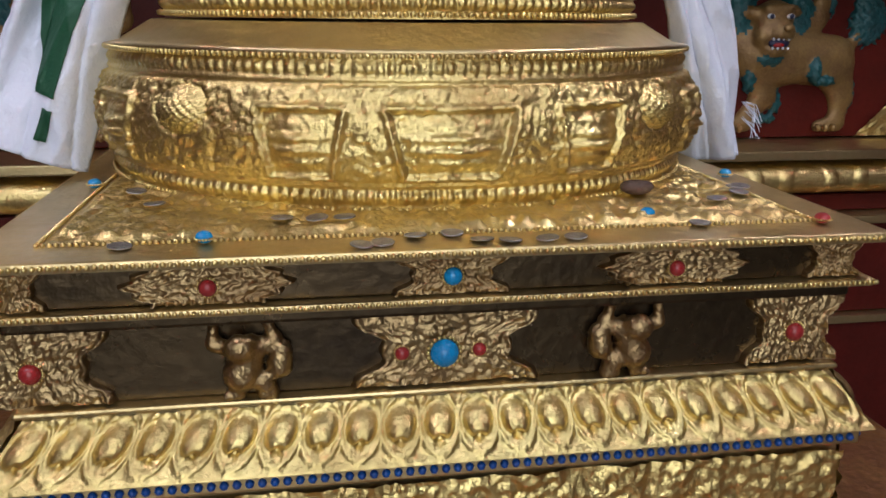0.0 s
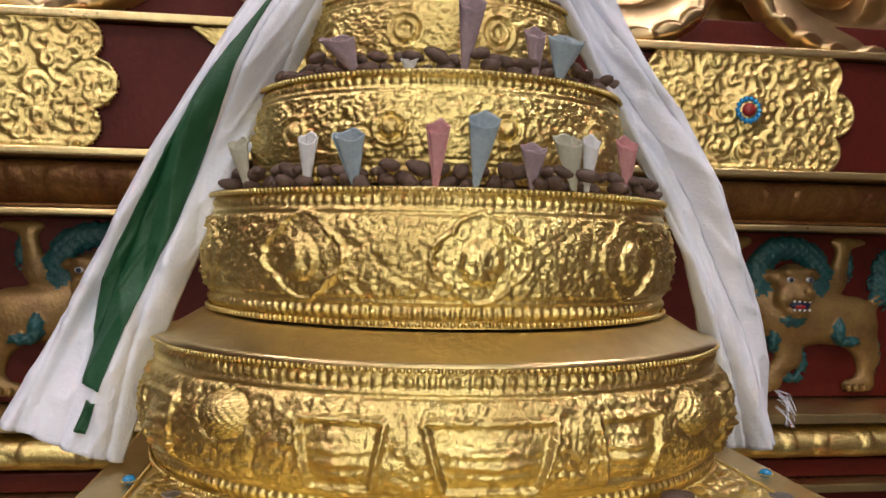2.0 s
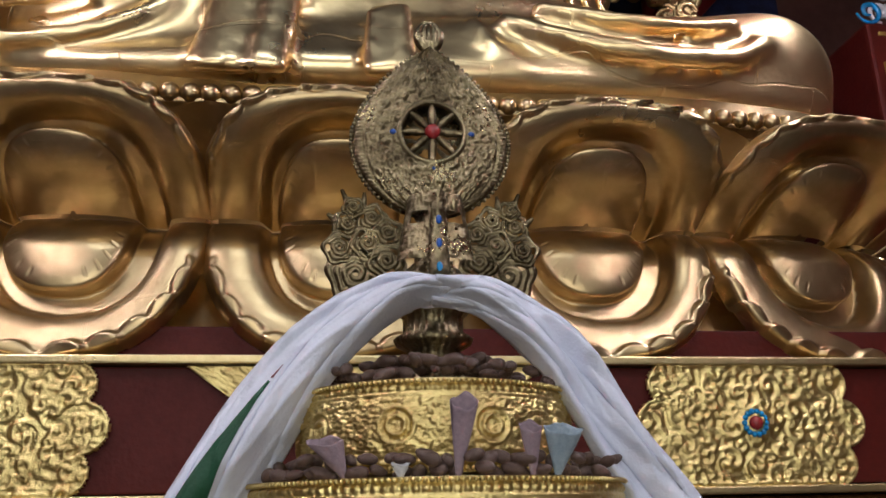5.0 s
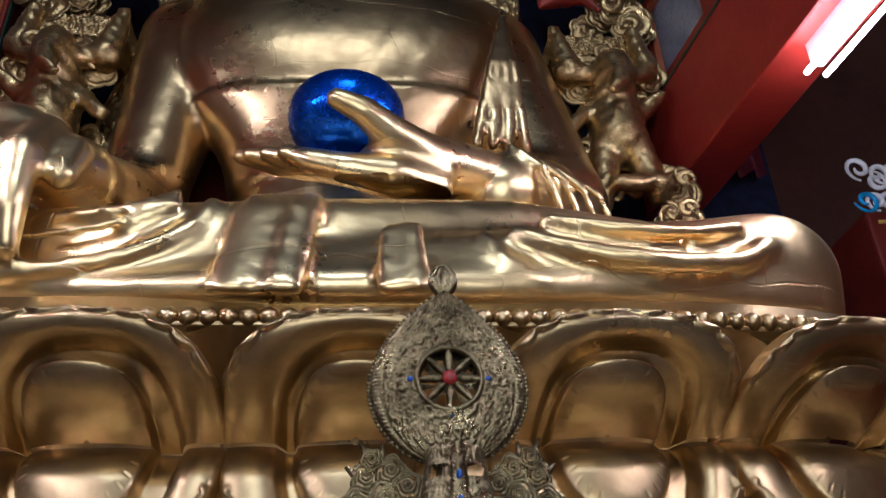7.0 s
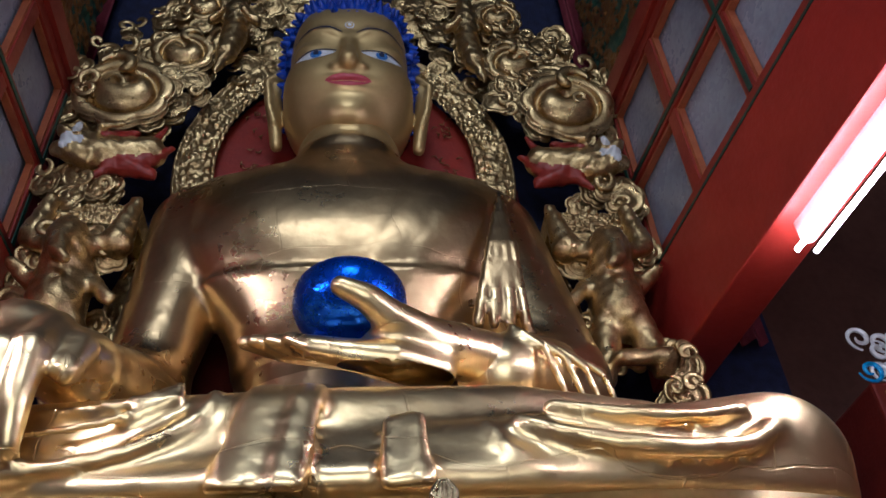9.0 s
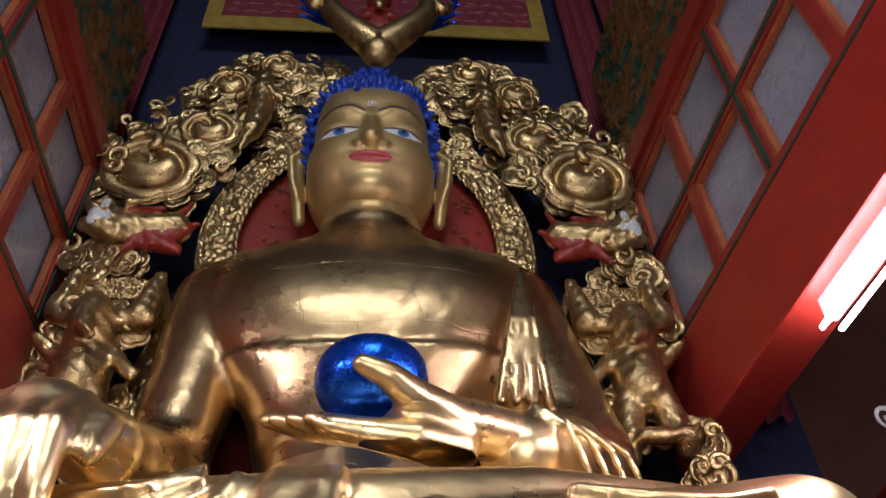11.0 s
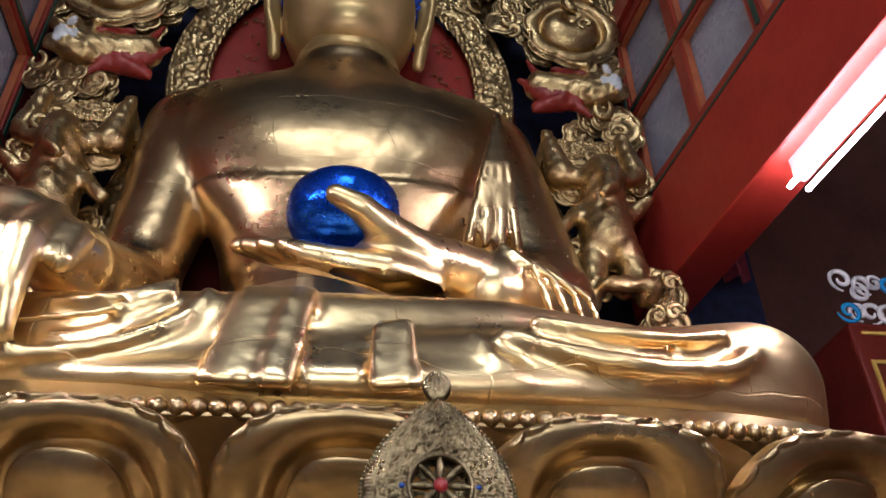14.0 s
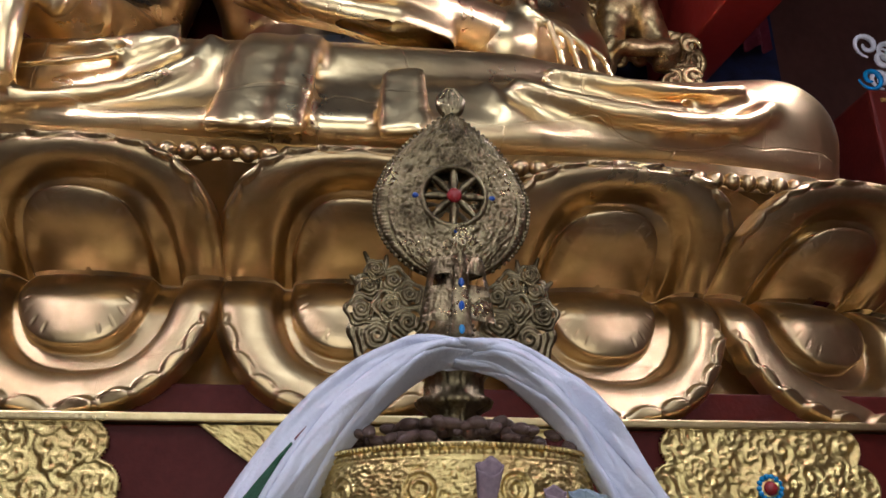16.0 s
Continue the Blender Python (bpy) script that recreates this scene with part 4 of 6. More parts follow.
def petal(up, width):
    """One petal: arched outline with a rim of leaf curls, a broad rolled band, a deep crescent channel and a raised boss."""
    na, nr, p = 130, 84, 2.35
    a, rho = np.meshgrid(np.linspace(0.0, np.pi, na), np.linspace(0.02, 1, nr), indexing="ij")
    cu, su = np.cos(a), np.sin(a)
    u = rho * np.sign(cu) * np.abs(cu) ** (2 / p)
    z = rho * su ** (2 / p)
    z = z + 0.05 * np.exp(-(u / 0.10) ** 2) * rho ** 6
    # edges of the boss and of the channel along each ray
    eb = 1 / (np.abs(cu / 0.44) ** 2.2 + np.abs(su / (0.57 if up else 0.54)) ** 2.2) ** (1 / 2.2)
    ec = eb + 0.13 + 0.05 * np.sign(cu) * np.abs(cu)
    bandv = np.clip((rho - ec) / (1 - ec), 0, 1)
    band = (0.085 if up else 0.060) * np.clip(1 - np.abs(1.9 * bandv - 1.0) ** 2.3, 0, 1) ** 0.55 - 0.04 * smooth_step(bandv, 0.86, 1.0)
    boss = 0.025 + (0.070 if up else 0.045) * np.sqrt(np.clip(1 - (rho / eb) ** 2.2, 0, 1))
    k = smooth_step(rho, eb - 0.012, eb + 0.020)
    out = boss * (1 - k) + (band - 0.035 * (1 - smooth_step(bandv, 0.0, 0.15))) * k
    # leaf-like curls overlapping along the rim, and small nicks on the boss
    side = np.abs(a - np.pi / 2) / (np.pi / 2)
    tooth = np.mod(side * 6.5, 1.0)
    deep = (0.045 if up else 0.065) + 0.065 * np.sqrt(np.clip(1 - (2 * tooth - 1) ** 2, 0, 1))
    leaf = smooth_step(rho - (1 - deep), 0.0, 0.012) * (side < 0.80)
    out += leaf * (0.012 + 0.020 * tooth)
    out -= 0.004 * ridge(np.mod(a * 4.5, 1.0) - 0.5, 0.07) * ridge(rho - eb * 0.84, 0.035) * (side > 0.2)
    if up:
        face = 0.03 + 0.37 * np.sin(np.pi / 2 * np.clip(z / 0.88, 0, 1)) ** 1.05 - 0.30 * np.clip(z - 0.86, 0, 1) ** 1.4
    else:
        face = 0.01 + 0.10 * (1 - (1 - np.clip(z / 0.28, 0, 1)) ** 2) + 0.12 * z
    return u * width / 2, out + face, z


def petal_mesh(up, s, width, name):
    X, out, z = petal(up, width)
    h = (ZT - ZW) if up else (ZB - ZW)
    P = np.empty(X.shape + (3,))
    # follow the outline round the corners
    S = s + X
    px, py = np.interp(S, SS, PP[:, 0]), np.interp(S, SS, PP[:, 1])
    dx, dy = np.interp(S + 0.02, SS, PP[:, 0]) - np.interp(S - 0.02, SS, PP[:, 0]), np.interp(S + 0.02, SS, PP[:, 1]) - np.interp(S - 0.02, SS, PP[:, 1])
    L = np.hypot(dx, dy)
    nx, ny = dy / L, -dx / L
    base = -0.31
    P[..., 0] = px + nx * (base + out)
    P[..., 1] = py + ny * (base + out)
    P[..., 2] = ZW + h * z
    v, f = grid_mesh(P)
    if up:
        f = f[:, ::-1]
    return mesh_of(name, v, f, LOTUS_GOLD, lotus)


# core behind the petals
def core(profile, mat, name):
    a = np.linspace(-np.pi, np.pi, 180, endpoint=False)
    P = np.array([[(*plan(t, o), z) for o, z in profile] for t in a])
    v, f = grid_mesh(P, closed_u=True)
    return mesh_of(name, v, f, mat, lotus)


core([(-0.9, 2.245), (-0.20, 2.247), (-0.22, 2.30), (-0.34, 2.45), (-0.44, 2.58), (-0.46, 2.64), (-0.40, 2.76), (-0.26, 2.90), (-0.15, 2.955), (-0.9, 2.957)], LOTUS_GOLD, "core")
PW = 0.822
S0 = 0.035
for k in range(-4, 5):
    petal_mesh(True, S0 + k * PW, PW * 1.05, "upper_petal")
    petal_mesh(False, S0 + k * PW, PW * 1.05, "lower_petal")
# small in-between petals filling the gaps at both edges
for k in range(-4, 5):
    for up in (True, False):
        s = S0 + (k + 0.5) * PW
        u, t = np.meshgrid(np.linspace(-1, 1, 20), np.linspace(0, 1, 16), indexing="ij")
        c0, t0, n0 = on_plan(s)
        X = u * 0.17 * (0.25 + 0.75 * t ** 0.8)
        out = ((-0.32 + 0.26 * t) if up else (-0.33 + 0.20 * t)) + 0.03 * (1 - np.abs(u)) - 0.01 * u ** 2
        zz = (2.70 + 0.20 * t + 0.04 * t * (1 - u ** 2)) if up else (2.48 - 0.29 * t - 0.02 * t * (1 - u ** 2))
        P = np.stack([c0[0] + t0[0] * X + n0[0] * out, c0[1] + t0[1] * X + n0[1] * out, zz], -1)
        v, f = grid_mesh(P)
        mesh_of("filler_petal", v, f if up else f[:, ::-1], LOTUS_GOLD, lotus)
pts = []
for s in np.arange(-3.4, 3.4, 0.0655):
    c0, t0, n0 = on_plan(s * 0.985)
    pts.append((*(c0 - n0 * 0.10), 2.998))
v, f = ball((0, 0, 0), 0.034, 14, 9)
bead_me = bpy.data.meshes.new("bead")
bead_me.from_pydata([tuple(p) for p in v], [], [tuple(int(i) for i in q) for q in f])
bead_me.polygons.foreach_set("use_smooth", [True] * len(bead_me.polygons))
bead_me.materials.append(LOTUS_GOLD)
for p in pts:
    b = new("bead", bead_me)
    b.location, b.parent = p, lotus
core([(-0.9, 2.959), (-0.10, 2.96), (-0.09, 2.975), (-0.10, 2.985), (-0.15, 3.01), (-0.16, 3.10), (-0.9, 3.11)], LOTUS_GOLD, "seat_top")

# ---------------------------------------------------------------- the seated statue
CX = -0.24


def statue_body(P):
    x, y, z = P[..., 0], P[..., 1], P[..., 2]
    # torso
    d = d_ball(P, (CX, 2.52, 5.14), (0.80, 0.50, 0.88))
    d = blend(d, d_ball(P, (CX, 2.52, 4.05), (0.57, 0.46, 0.85)), 0.26)
    d = blend(d, d_limb(P, (-1.00, 2.55, 5.52), (0.52, 2.55, 5.52), 0.31, 0.31), 0.30)
    d = blend(d, d_limb(P, (CX, 2.52, 5.5), (CX, 2.46, 6.3), 0.34, 0.315), 0.16)
    for zr in (5.98, 6.10):
        d = blend(d, np.maximum(np.hypot(x - CX, (y - 2.49)) - 0.345, np.abs(z - zr) - 0.03), 0.04)
    for s in (-1, 1):
        d = blend(d, d_ball(P, (CX + s * 0.44, 2.22, 5.12), (0.42, 0.20, 0.34)), 0.25)
    d = blend(d, d_ball(P, (-0.742, 2.03, 5.10), (0.035, 0.03, 0.035)), 0.02)
    # lap and thighs
    lap = d_ball(P, (CX, 2.05, 3.30), (1.55, 0.80, 0.36))
    lap = blend(lap, d_limb(P, (CX - 0.35, 2.35, 3.45), (-2.0, 1.62, 3.34), 0.40, 0.29), 0.25)
    lap = blend(lap, d_limb(P, (CX + 0.35, 2.35, 3.45), (1.53, 1.55, 3.36), 0.40, 0.285), 0.25)
    # crossed shins and the upper foot
    shin = d_rope(P, [(-1.9, 1.58, 3.34), (-0.9, 1.40, 3.36), (-0.2, 1.38, 3.44), (0.45, 1.42, 3.53), (1.05, 1.56, 3.60)], [0.27, 0.22, 0.175, 0.125, 0.07])
    low = d_rope(P, [(1.53, 1.52, 3.34), (0.9, 1.38, 3.28), (0.3, 1.34, 3.23), (-0.4, 1.34, 3.20), (-1.2, 1.42, 3.22), (-1.95, 1.58, 3.3)], [0.275, 0.24, 0.20, 0.18, 0.20, 0.27])
    lap = blend(lap, low, 0.10)
    lap = blend(lap, shin, 0.06)
    # skirts of the robe spreading over the seat
    lap = blend(lap, d_ball(P, (CX, 1.75, 3.13), (1.95, 0.62, 0.10)), 0.10)
    d = blend(d, lap, 0.12)
    # folds over the thigh and shin
    for pts, r in (([(0.42, 1.16, 3.36), (0.62, 1.10, 3.27), (0.95, 1.08, 3.215), (1.25, 1.14, 3.25), (1.42, 1.22, 3.36)], 0.040),
                   ([(0.55, 1.18, 3.44), (0.80, 1.12, 3.375), (1.05, 1.12, 3.36), (1.30, 1.20, 3.43)], 0.030),
                   ([(0.30, 1.18, 3.37), (0.36, 1.13, 3.25), (0.46, 1.14, 3.16)], 0.022),
                   ([(-2.0, 1.33, 3.20), (-1.5, 1.17, 3.17), (-1.0, 1.14, 3.24), (-0.75, 1.18, 3.38), (-0.68, 1.22, 3.52)], 0.026),
                   ([(-1.3, 1.24, 3.45), (-1.0, 1.17, 3.45), (-0.8, 1.20, 3.54)], 0.022),
                   ([(-1.6, 1.22, 3.33), (-1.1, 1.15, 3.35), (-0.8, 1.18, 3.48)], 0.020)):
        d = blend(d, d_rope(P, curve_pts(pts, 12), r), 0.035)
    for pts, r in (([(0.45, 1.12, 3.29), (0.65, 1.07, 3.20), (0.95, 1.05, 3.145), (1.25, 1.11, 3.18), (1.40, 1.19, 3.28)], 0.022), ([(0.58, 1.14, 3.385), (0.80, 1.09, 3.325), (1.05, 1.09, 3.31), (1.26, 1.16, 3.37)], 0.016),
                   ([(-2.0, 1.29, 3.14), (-1.5, 1.13, 3.115), (-1.0, 1.10, 3.18), (-0.74, 1.15, 3.31)], 0.016)):
        d = carve(d, d_rope(P, curve_pts(pts, 12), r), 0.02)
    # flat pleated flaps hanging over the shins
    w1 = 0.145 + 0.04 * (3.5 - z)
    xm = x + 0.46 - 0.16 * (z - 3.3)
    saw = smooth_step(xm / w1, 0.18, 0.30)
    hang = y - (1.085 + (z - 3.2) * 0.30 + 0.5 * np.clip(z - 3.46, 0, 1))
    slab = np.maximum(np.maximum(np.abs(hang + 0.030 * saw - 0.022 * np.abs(xm / w1 + 0.4)) - 0.034, np.abs(xm) - w1), np.maximum(z - 3.56, 3.05 - z))
    d = blend(d, slab * 0.85, 0.015)
    w2 = 0.075 + 0.08 * (3.36 - z)
    slab = np.maximum(np.maximum(np.abs(hang + 0.014 + 0.008 * np.sin(x / w2 * 3.0)) - 0.030, np.abs(x) - w2), np.maximum(z - 3.38, 3.05 - z))
    d = blend(d, slab * 0.85, 0.015)
    # sash and the robe over one shoulder
    sash = smooth_step(0.27 - np.abs(z - 4.53 - 0.05 * (x - CX) ** 2), 0, 0.03) * smooth_step(2.5 - y, 0, 0.1)
    d = d - 0.022 * sash
    diag = (x - CX) * 0.86 - (z - 4.95) * 0.42 - 0.12
    d = d - 0.010 * smooth_step(diag, 0, 0.05) * smooth_step(z - 3.9, 0, 0.1)
    d = d - 0.005 * smooth_step(diag - 0.22, 0, 0.05) * smooth_step(z - 3.9, 0, 0.1)
    # pleats fanning down from the shoulder
    for k in range(4):
        xt, xb = 0.655 + 0.008 * k, 0.45 + 0.085 * k
        d = blend(d, d_rope(P, [(xt, 2.03, 5.38), ((xt + xb) / 2, 1.95, 4.9), (xb, 1.98, 4.38)], [0.012, 0.026, 0.035]), 0.02)
    # arm resting on the knee, hand reaching down
    arm = d_limb(P, (-1.15, 2.52, 5.42), (-1.27, 2.34, 4.22), 0.315, 0.215)
    arm = blend(arm, d_limb(P, (-1.26, 2.34, 4.16), (-1.33, 1.62, 3.86), 0.215, 0.165), 0.10)
    arm = blend(arm, d_limb(P, (-1.36, 1.55, 3.86), (-1.46, 1.30, 3.79), 0.17, 0.20, (1, 1, 1.2)), 0.10)
    for k in range(4):
        fx = -1.66 + 0.115 * k
        arm = blend(arm, d_rope(P, [(fx, 1.22, 3.80), (fx - 0.005, 1.07, 3.62), (fx, 1.06, 3.40), (fx + 0.005, 1.09, 3.22 + 0.02 * abs(k - 1.5))], [0.080, 0.068, 0.060, 0.044]), 0.022)
    arm = blend(arm, d_rope(P, [(-1.33, 1.36, 3.80), (-1.20, 1.20, 3.70), (-1.20, 1.12, 3.55)], [0.09, 0.075, 0.055]), 0.03)
    # sleeve arm, forearm across the lap
    arm2 = d_limb(P, (0.66, 2.54, 5.40), (0.88, 2.30, 4.22), 0.345, 0.30)
    arm2 = blend(arm2, d_limb(P, (0.88, 2.26, 4.15), (0.52, 1.86, 3.98), 0.27, 0.215), 0.10)
    for k in range(4):
        arm2 = blend(arm2, d_rope(P, [(0.56 + 0.10 * k, 1.70 + 0.07 * k, 4.17), (0.70 + 0.11 * k, 1.66 + 0.08 * k, 4.02), (0.78 + 0.11 * k, 1.72 + 0.08 * k, 3.80)], 0.024), 0.03)
    d = blend(d, arm2, 0.06)
    d = blend(d, arm, 0.035)
    return d


def statue_hand(P):
    d = d_limb(P, (0.62, 1.88, 4.02), (0.30, 1.70, 4.03), 0.155, 0.125)
    d = blend(d, d_limb(P, (0.20, 1.66, 4.00), (-0.04, 1.60, 3.95), 0.130, 0.130, (1, 1, 1.1)), 0.10)
    for k in range(4):
        yy, zz = 1.47 + 0.080 * k, 4.03 - 0.048 * (3 - k)
        tip = -0.46 - 0.085 * k + 0.03 * (k == 3)
        d = blend(d, d_rope(P, [(0.16, 1.60 + 0.03 * k, zz - 0.035), (0.0, yy + 0.04, zz - 0.035), (-0.22, yy, zz - 0.025), (0.4 * -0.22 + 0.6 * tip, yy, zz + 0.005), (tip, yy + 0.01, zz + 0.055)], [0.105, 0.090, 0.066, 0.056, 0.034]), 0.028)
    d = blend(d, d_rope(P, [(0.16, 1.58, 3.99), (-0.02, 1.45, 4.03), (-0.13, 1.375, 4.085), (-0.245, 1.345, 4.125)], [0.110, 0.082, 0.064, 0.046]), 0.06)
    return d


HC = (CX - 0.01, 2.45, 6.66)


CA, SA = math.cos(radians(NOD)), math.sin(radians(NOD))


def to_head(P):
    q = P - np.array(HC)
    return np.stack([q[..., 0], q[..., 1] * CA + q[..., 2] * SA, q[..., 2] * CA - q[..., 1] * SA], -1)


def from_head(Q):
    return np.stack([Q[..., 0], Q[..., 1] * CA - Q[..., 2] * SA, Q[..., 2] * CA + Q[..., 1] * SA], -1) + np.array(HC)


def d_block(Q, c, r, p=2.8):
    q = np.abs(Q - np.array(c)) / np.array(r)
    return ((q ** p).sum(-1) ** (1 / p) - 1) * min(r)


def head_shape(Q):
    d = d_block(Q, (0, 0, 0.14), (0.425, 0.445, 0.60), 3.0)
    d = blend(d, d_ball(Q, (0, -0.06, -0.18), (0.425, 0.41, 0.385)), 0.16)
    d = blend(d, d_ball(Q, (0, -0.355, -0.41), (0.15, 0.12, 0.10)), 0.08)
    for s in (-1, 1):
        d = blend(d, d_ball(Q, (s * 0.22, -0.27, -0.10), (0.17, 0.14, 0.16)), 0.12)
        # brow ridge and heavy upper lid
        d = blend(d, d_rope(Q, [(s * 0.05, -0.43, 0.24), (s * 0.13, -0.43, 0.31), (s * 0.26, -0.385, 0.31), (s * 0.36, -0.29, 0.23)], 0.012), 0.05)
        d = blend(d, d_ball(Q, (s * 0.225, -0.335, 0.135), (0.145, 0.095, 0.085)), 0.03)
        # long ears
        d = blend(d, d_rope(Q, [(s * 0.450, 0.03, 0.22), (s * 0.520, 0.0, 0.16), (s * 0.545, -0.02, 0.02), (s * 0.520, -0.03, -0.20), (s * 0.495, -0.03, -0.42)], [0.040, 0.070, 0.064, 0.050, 0.044]), 0.03)
        d = blend(d, d_rope(Q, [(s * 0.49, -0.06, 0.22), (s * 0.585, -0.08, 0.12), (s * 0.560, -0.08, -0.10), (s * 0.52, -0.07, -0.24)], 0.028), 0.02)
    d = blend(d, d_rope(Q, [(0, -0.41, 0.26), (0, -0.46, 0.10), (0, -0.530, -0.065)], [0.035, 0.045, 0.066]), 0.04)
    for s in (-1, 1):
        d = blend(d, d_ball(Q, (s * 0.078, -0.475, -0.085), (0.050, 0.050, 0.040)), 0.018)
    d = blend(d, d_ball(Q, (0, -0.450, -0.180), (0.15, 0.065, 0.034)), 0.022)
    d = blend(d, d_ball(Q, (0, -0.435, -0.240), (0.12, 0.065, 0.034)), 0.020)
    return carve(d, d_ball(Q, (0, -0.51, -0.208), (0.155, 0.035, 0.006)), 0.012)


def statue_head(P):
    return head_shape(to_head(P))


def hair_field(P):
    Q = to_head(P)
    x, y, z = Q[..., 0], Q[..., 1], Q[..., 2]
    d = d_block(Q, (0, 0.03, 0.16), (0.470, 0.455, 0.66), 2.9)
    d = blend(d, d_ball(Q, (0, 0.10, 0.88), (0.24, 0.24, 0.26)), 0.10)
    line = 0.52 + 0.55 * x ** 2 - 9.0 * np.clip(np.abs(x) - 0.400, 0, 1) - 1.3 * np.clip(y + 0.12, 0, 1)
    return np.maximum(d, (line - z) * 0.7)


def face_patch(xs, top, bot, n=5, lift=0.004):
    """Painted patch between two curves laid on the face, in the head's own directions."""
    k = np.linspace(0, 1, n)[None]
    X = np.repeat(xs[:, None], n, 1)
    Z = bot[:, None] * (1 - k) + top[:, None] * k
    Y = np.full(X.shape, -0.9)
    for _ in range(60):
        Y = Y + np.clip(head_shape(np.stack([X, Y, Z], -1)) * 0.7, -0.05, 0.05)
    return grid_mesh(from_head(np.stack([X, Y - lift, Z], -1)))


v1, f1 = skin(statue_body, (-2.5, 0.85, 2.9), (2.0, 3.15, 6.35), 0.024)
v2, f2 = skin(statue_hand, (-0.80, 1.24, 3.80), (0.80, 2.10, 4.32), 0.014)
v3, f3 = skin(statue_head, (-1.0, 1.70, 5.85), (0.55, 3.05, 7.6), 0.013)
v4, f4 = skin(hair_field, (-0.95, 1.70, 6.2), (0.5, 3.15, 8.0), 0.02)
# faces above the lap take the gilt with shade in its colour
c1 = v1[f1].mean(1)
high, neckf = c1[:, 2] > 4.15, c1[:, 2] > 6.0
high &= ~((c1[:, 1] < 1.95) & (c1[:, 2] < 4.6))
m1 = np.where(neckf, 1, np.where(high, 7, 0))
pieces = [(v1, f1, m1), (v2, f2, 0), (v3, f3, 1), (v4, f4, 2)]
# rows of curls over the cap
hc = np.array(v4)
rng = np.random.default_rng(4)
order = rng.permutation(len(hc))
chosen = []
cell = {}
for k in order:
    p = hc[k]
    key = tuple((p / 0.058).astype(int))
    if p[1] > 2.75 or any((np.sum((cell[c] - p) ** 2) < 0.0027) for c in [(key[0] + i, key[1] + j, key[2] + m) for i in (-1, 0, 1) for j in (-1, 0, 1) for m in (-1, 0, 1)] if c in cell):
        continue
    cell[key] = p
    chosen.append(p)
eps = 0.01
C = np.array(chosen)
G = np.stack([hair_field(C + np.eye(3)[k] * eps) - hair_field(C - np.eye(3)[k] * eps) for k in range(3)], -1)
G /= np.linalg.norm(G, axis=1, keepdims=True) + 1e-9
for p, g in zip(C, G):
    v, f = sweep([p - g * 0.01, p + g * 0.018, p + g * 0.040, p + g * 0.058], [0.031, 0.028, 0.018, 0.004], 8)
    pieces.append((v, f, 2))
# painted eyes, brows, lips, forehead mark
t = np.linspace(0, 1, 31)
arch = np.sin(np.pi * t)
for s in (-1, 1):
    ex = s * (0.085 + 0.285 * t)
    ez = 0.075 + 0.012 * np.sin(np.pi * t) - 0.035 * t ** 2
    lid = ez + 0.016 * arch
    pieces.append((*face_patch(ex, lid, ez - 0.064 * arch ** 0.8, lift=0.004), 3))
    ix = np.linspace(-0.042, 0.042, 17)
    cxx = s * 0.225
    h = np.sqrt(np.clip(0.042 ** 2 - ix ** 2, 0, 1))
    pieces.append((*face_patch(cxx + ix, np.minimum(0.060 + h, 0.090), 0.060 - h, lift=0.008), 4))
    h2 = np.sqrt(np.clip(0.022 ** 2 - (ix * 0.42) ** 2, 0, 1))
    pieces.append((*face_patch(cxx + ix * 0.42, 0.070 + h2, 0.070 - h2, lift=0.011), 5))
    pieces.append((*face_patch(ex, lid + 0.010, lid - 0.002, n=3, lift=0.010), 5))
    bx = s * (0.050 + 0.33 * t)
    bz = 0.255 + 0.085 * np.sin(np.pi * np.clip(t * 0.86 + 0.04, 0, 1)) - 0.035 * t
    pieces.append((*face_patch(bx, bz + 0.006, bz - 0.006, n=3, lift=0.006), 5))
t = np.linspace(-1, 1, 41)
pieces.append((*face_patch(0.155 * t, -0.205 + 0.046 * (1 - t ** 2) ** 0.7 * (1 - 0.22 * np.exp(-(t / 0.13) ** 2)), -0.207 + 0 * t, n=7, lift=0.004), 6))
pieces.append((*face_patch(0.145 * t, -0.207 + 0 * t, -0.207 - 0.050 * (1 - t ** 2) ** 0.8, n=7, lift=0.004), 6))
ta = np.linspace(-1, 1, 15)
for r, m, li in ((0.034, 3, 0.006), (0.026, 1, 0.009), (0.014, 3, 0.012)):
    pieces.append((*face_patch(r * ta, 0.345 + r * np.sqrt(1 - ta ** 2), 0.345 - r * np.sqrt(1 - ta ** 2), lift=li), m))
V, F = merge(*[(v, f) for v, f, _ in pieces])
idx = np.concatenate([np.broadcast_to(m, len(f)) for _, f, m in pieces])
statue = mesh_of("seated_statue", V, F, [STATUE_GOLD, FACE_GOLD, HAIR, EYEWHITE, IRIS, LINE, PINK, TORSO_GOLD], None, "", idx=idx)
tagged(statue, "huge gilt seated statue with blue curled hair on a lotus seat", "statue")

# blue alms bowl resting in the open hand
pr = [(0.004, 4.075), (0.12, 4.078), (0.20, 4.12), (0.252, 4.20), (0.268, 4.29), (0.255, 4.375), (0.215, 4.425), (0.185, 4.435), (0.178, 4.425), (0.20, 4.40), (0.235, 4.30), (0.20, 4.16), (0.004, 4.12)]
c = curve_pts([(r, 0, z) for r, z in pr], 60)
P = lathe([(max(0.002, q[0]), q[2]) for q in c], 72)
P[..., 2] = 4.065 + (P[..., 2] - 4.075) * 0.90
P[..., 0] += -0.205
P[..., 1] += 1.66
v, f = grid_mesh(P, closed_u=True)
bowl = mesh_of("alms_bowl", v, f, BLUE)
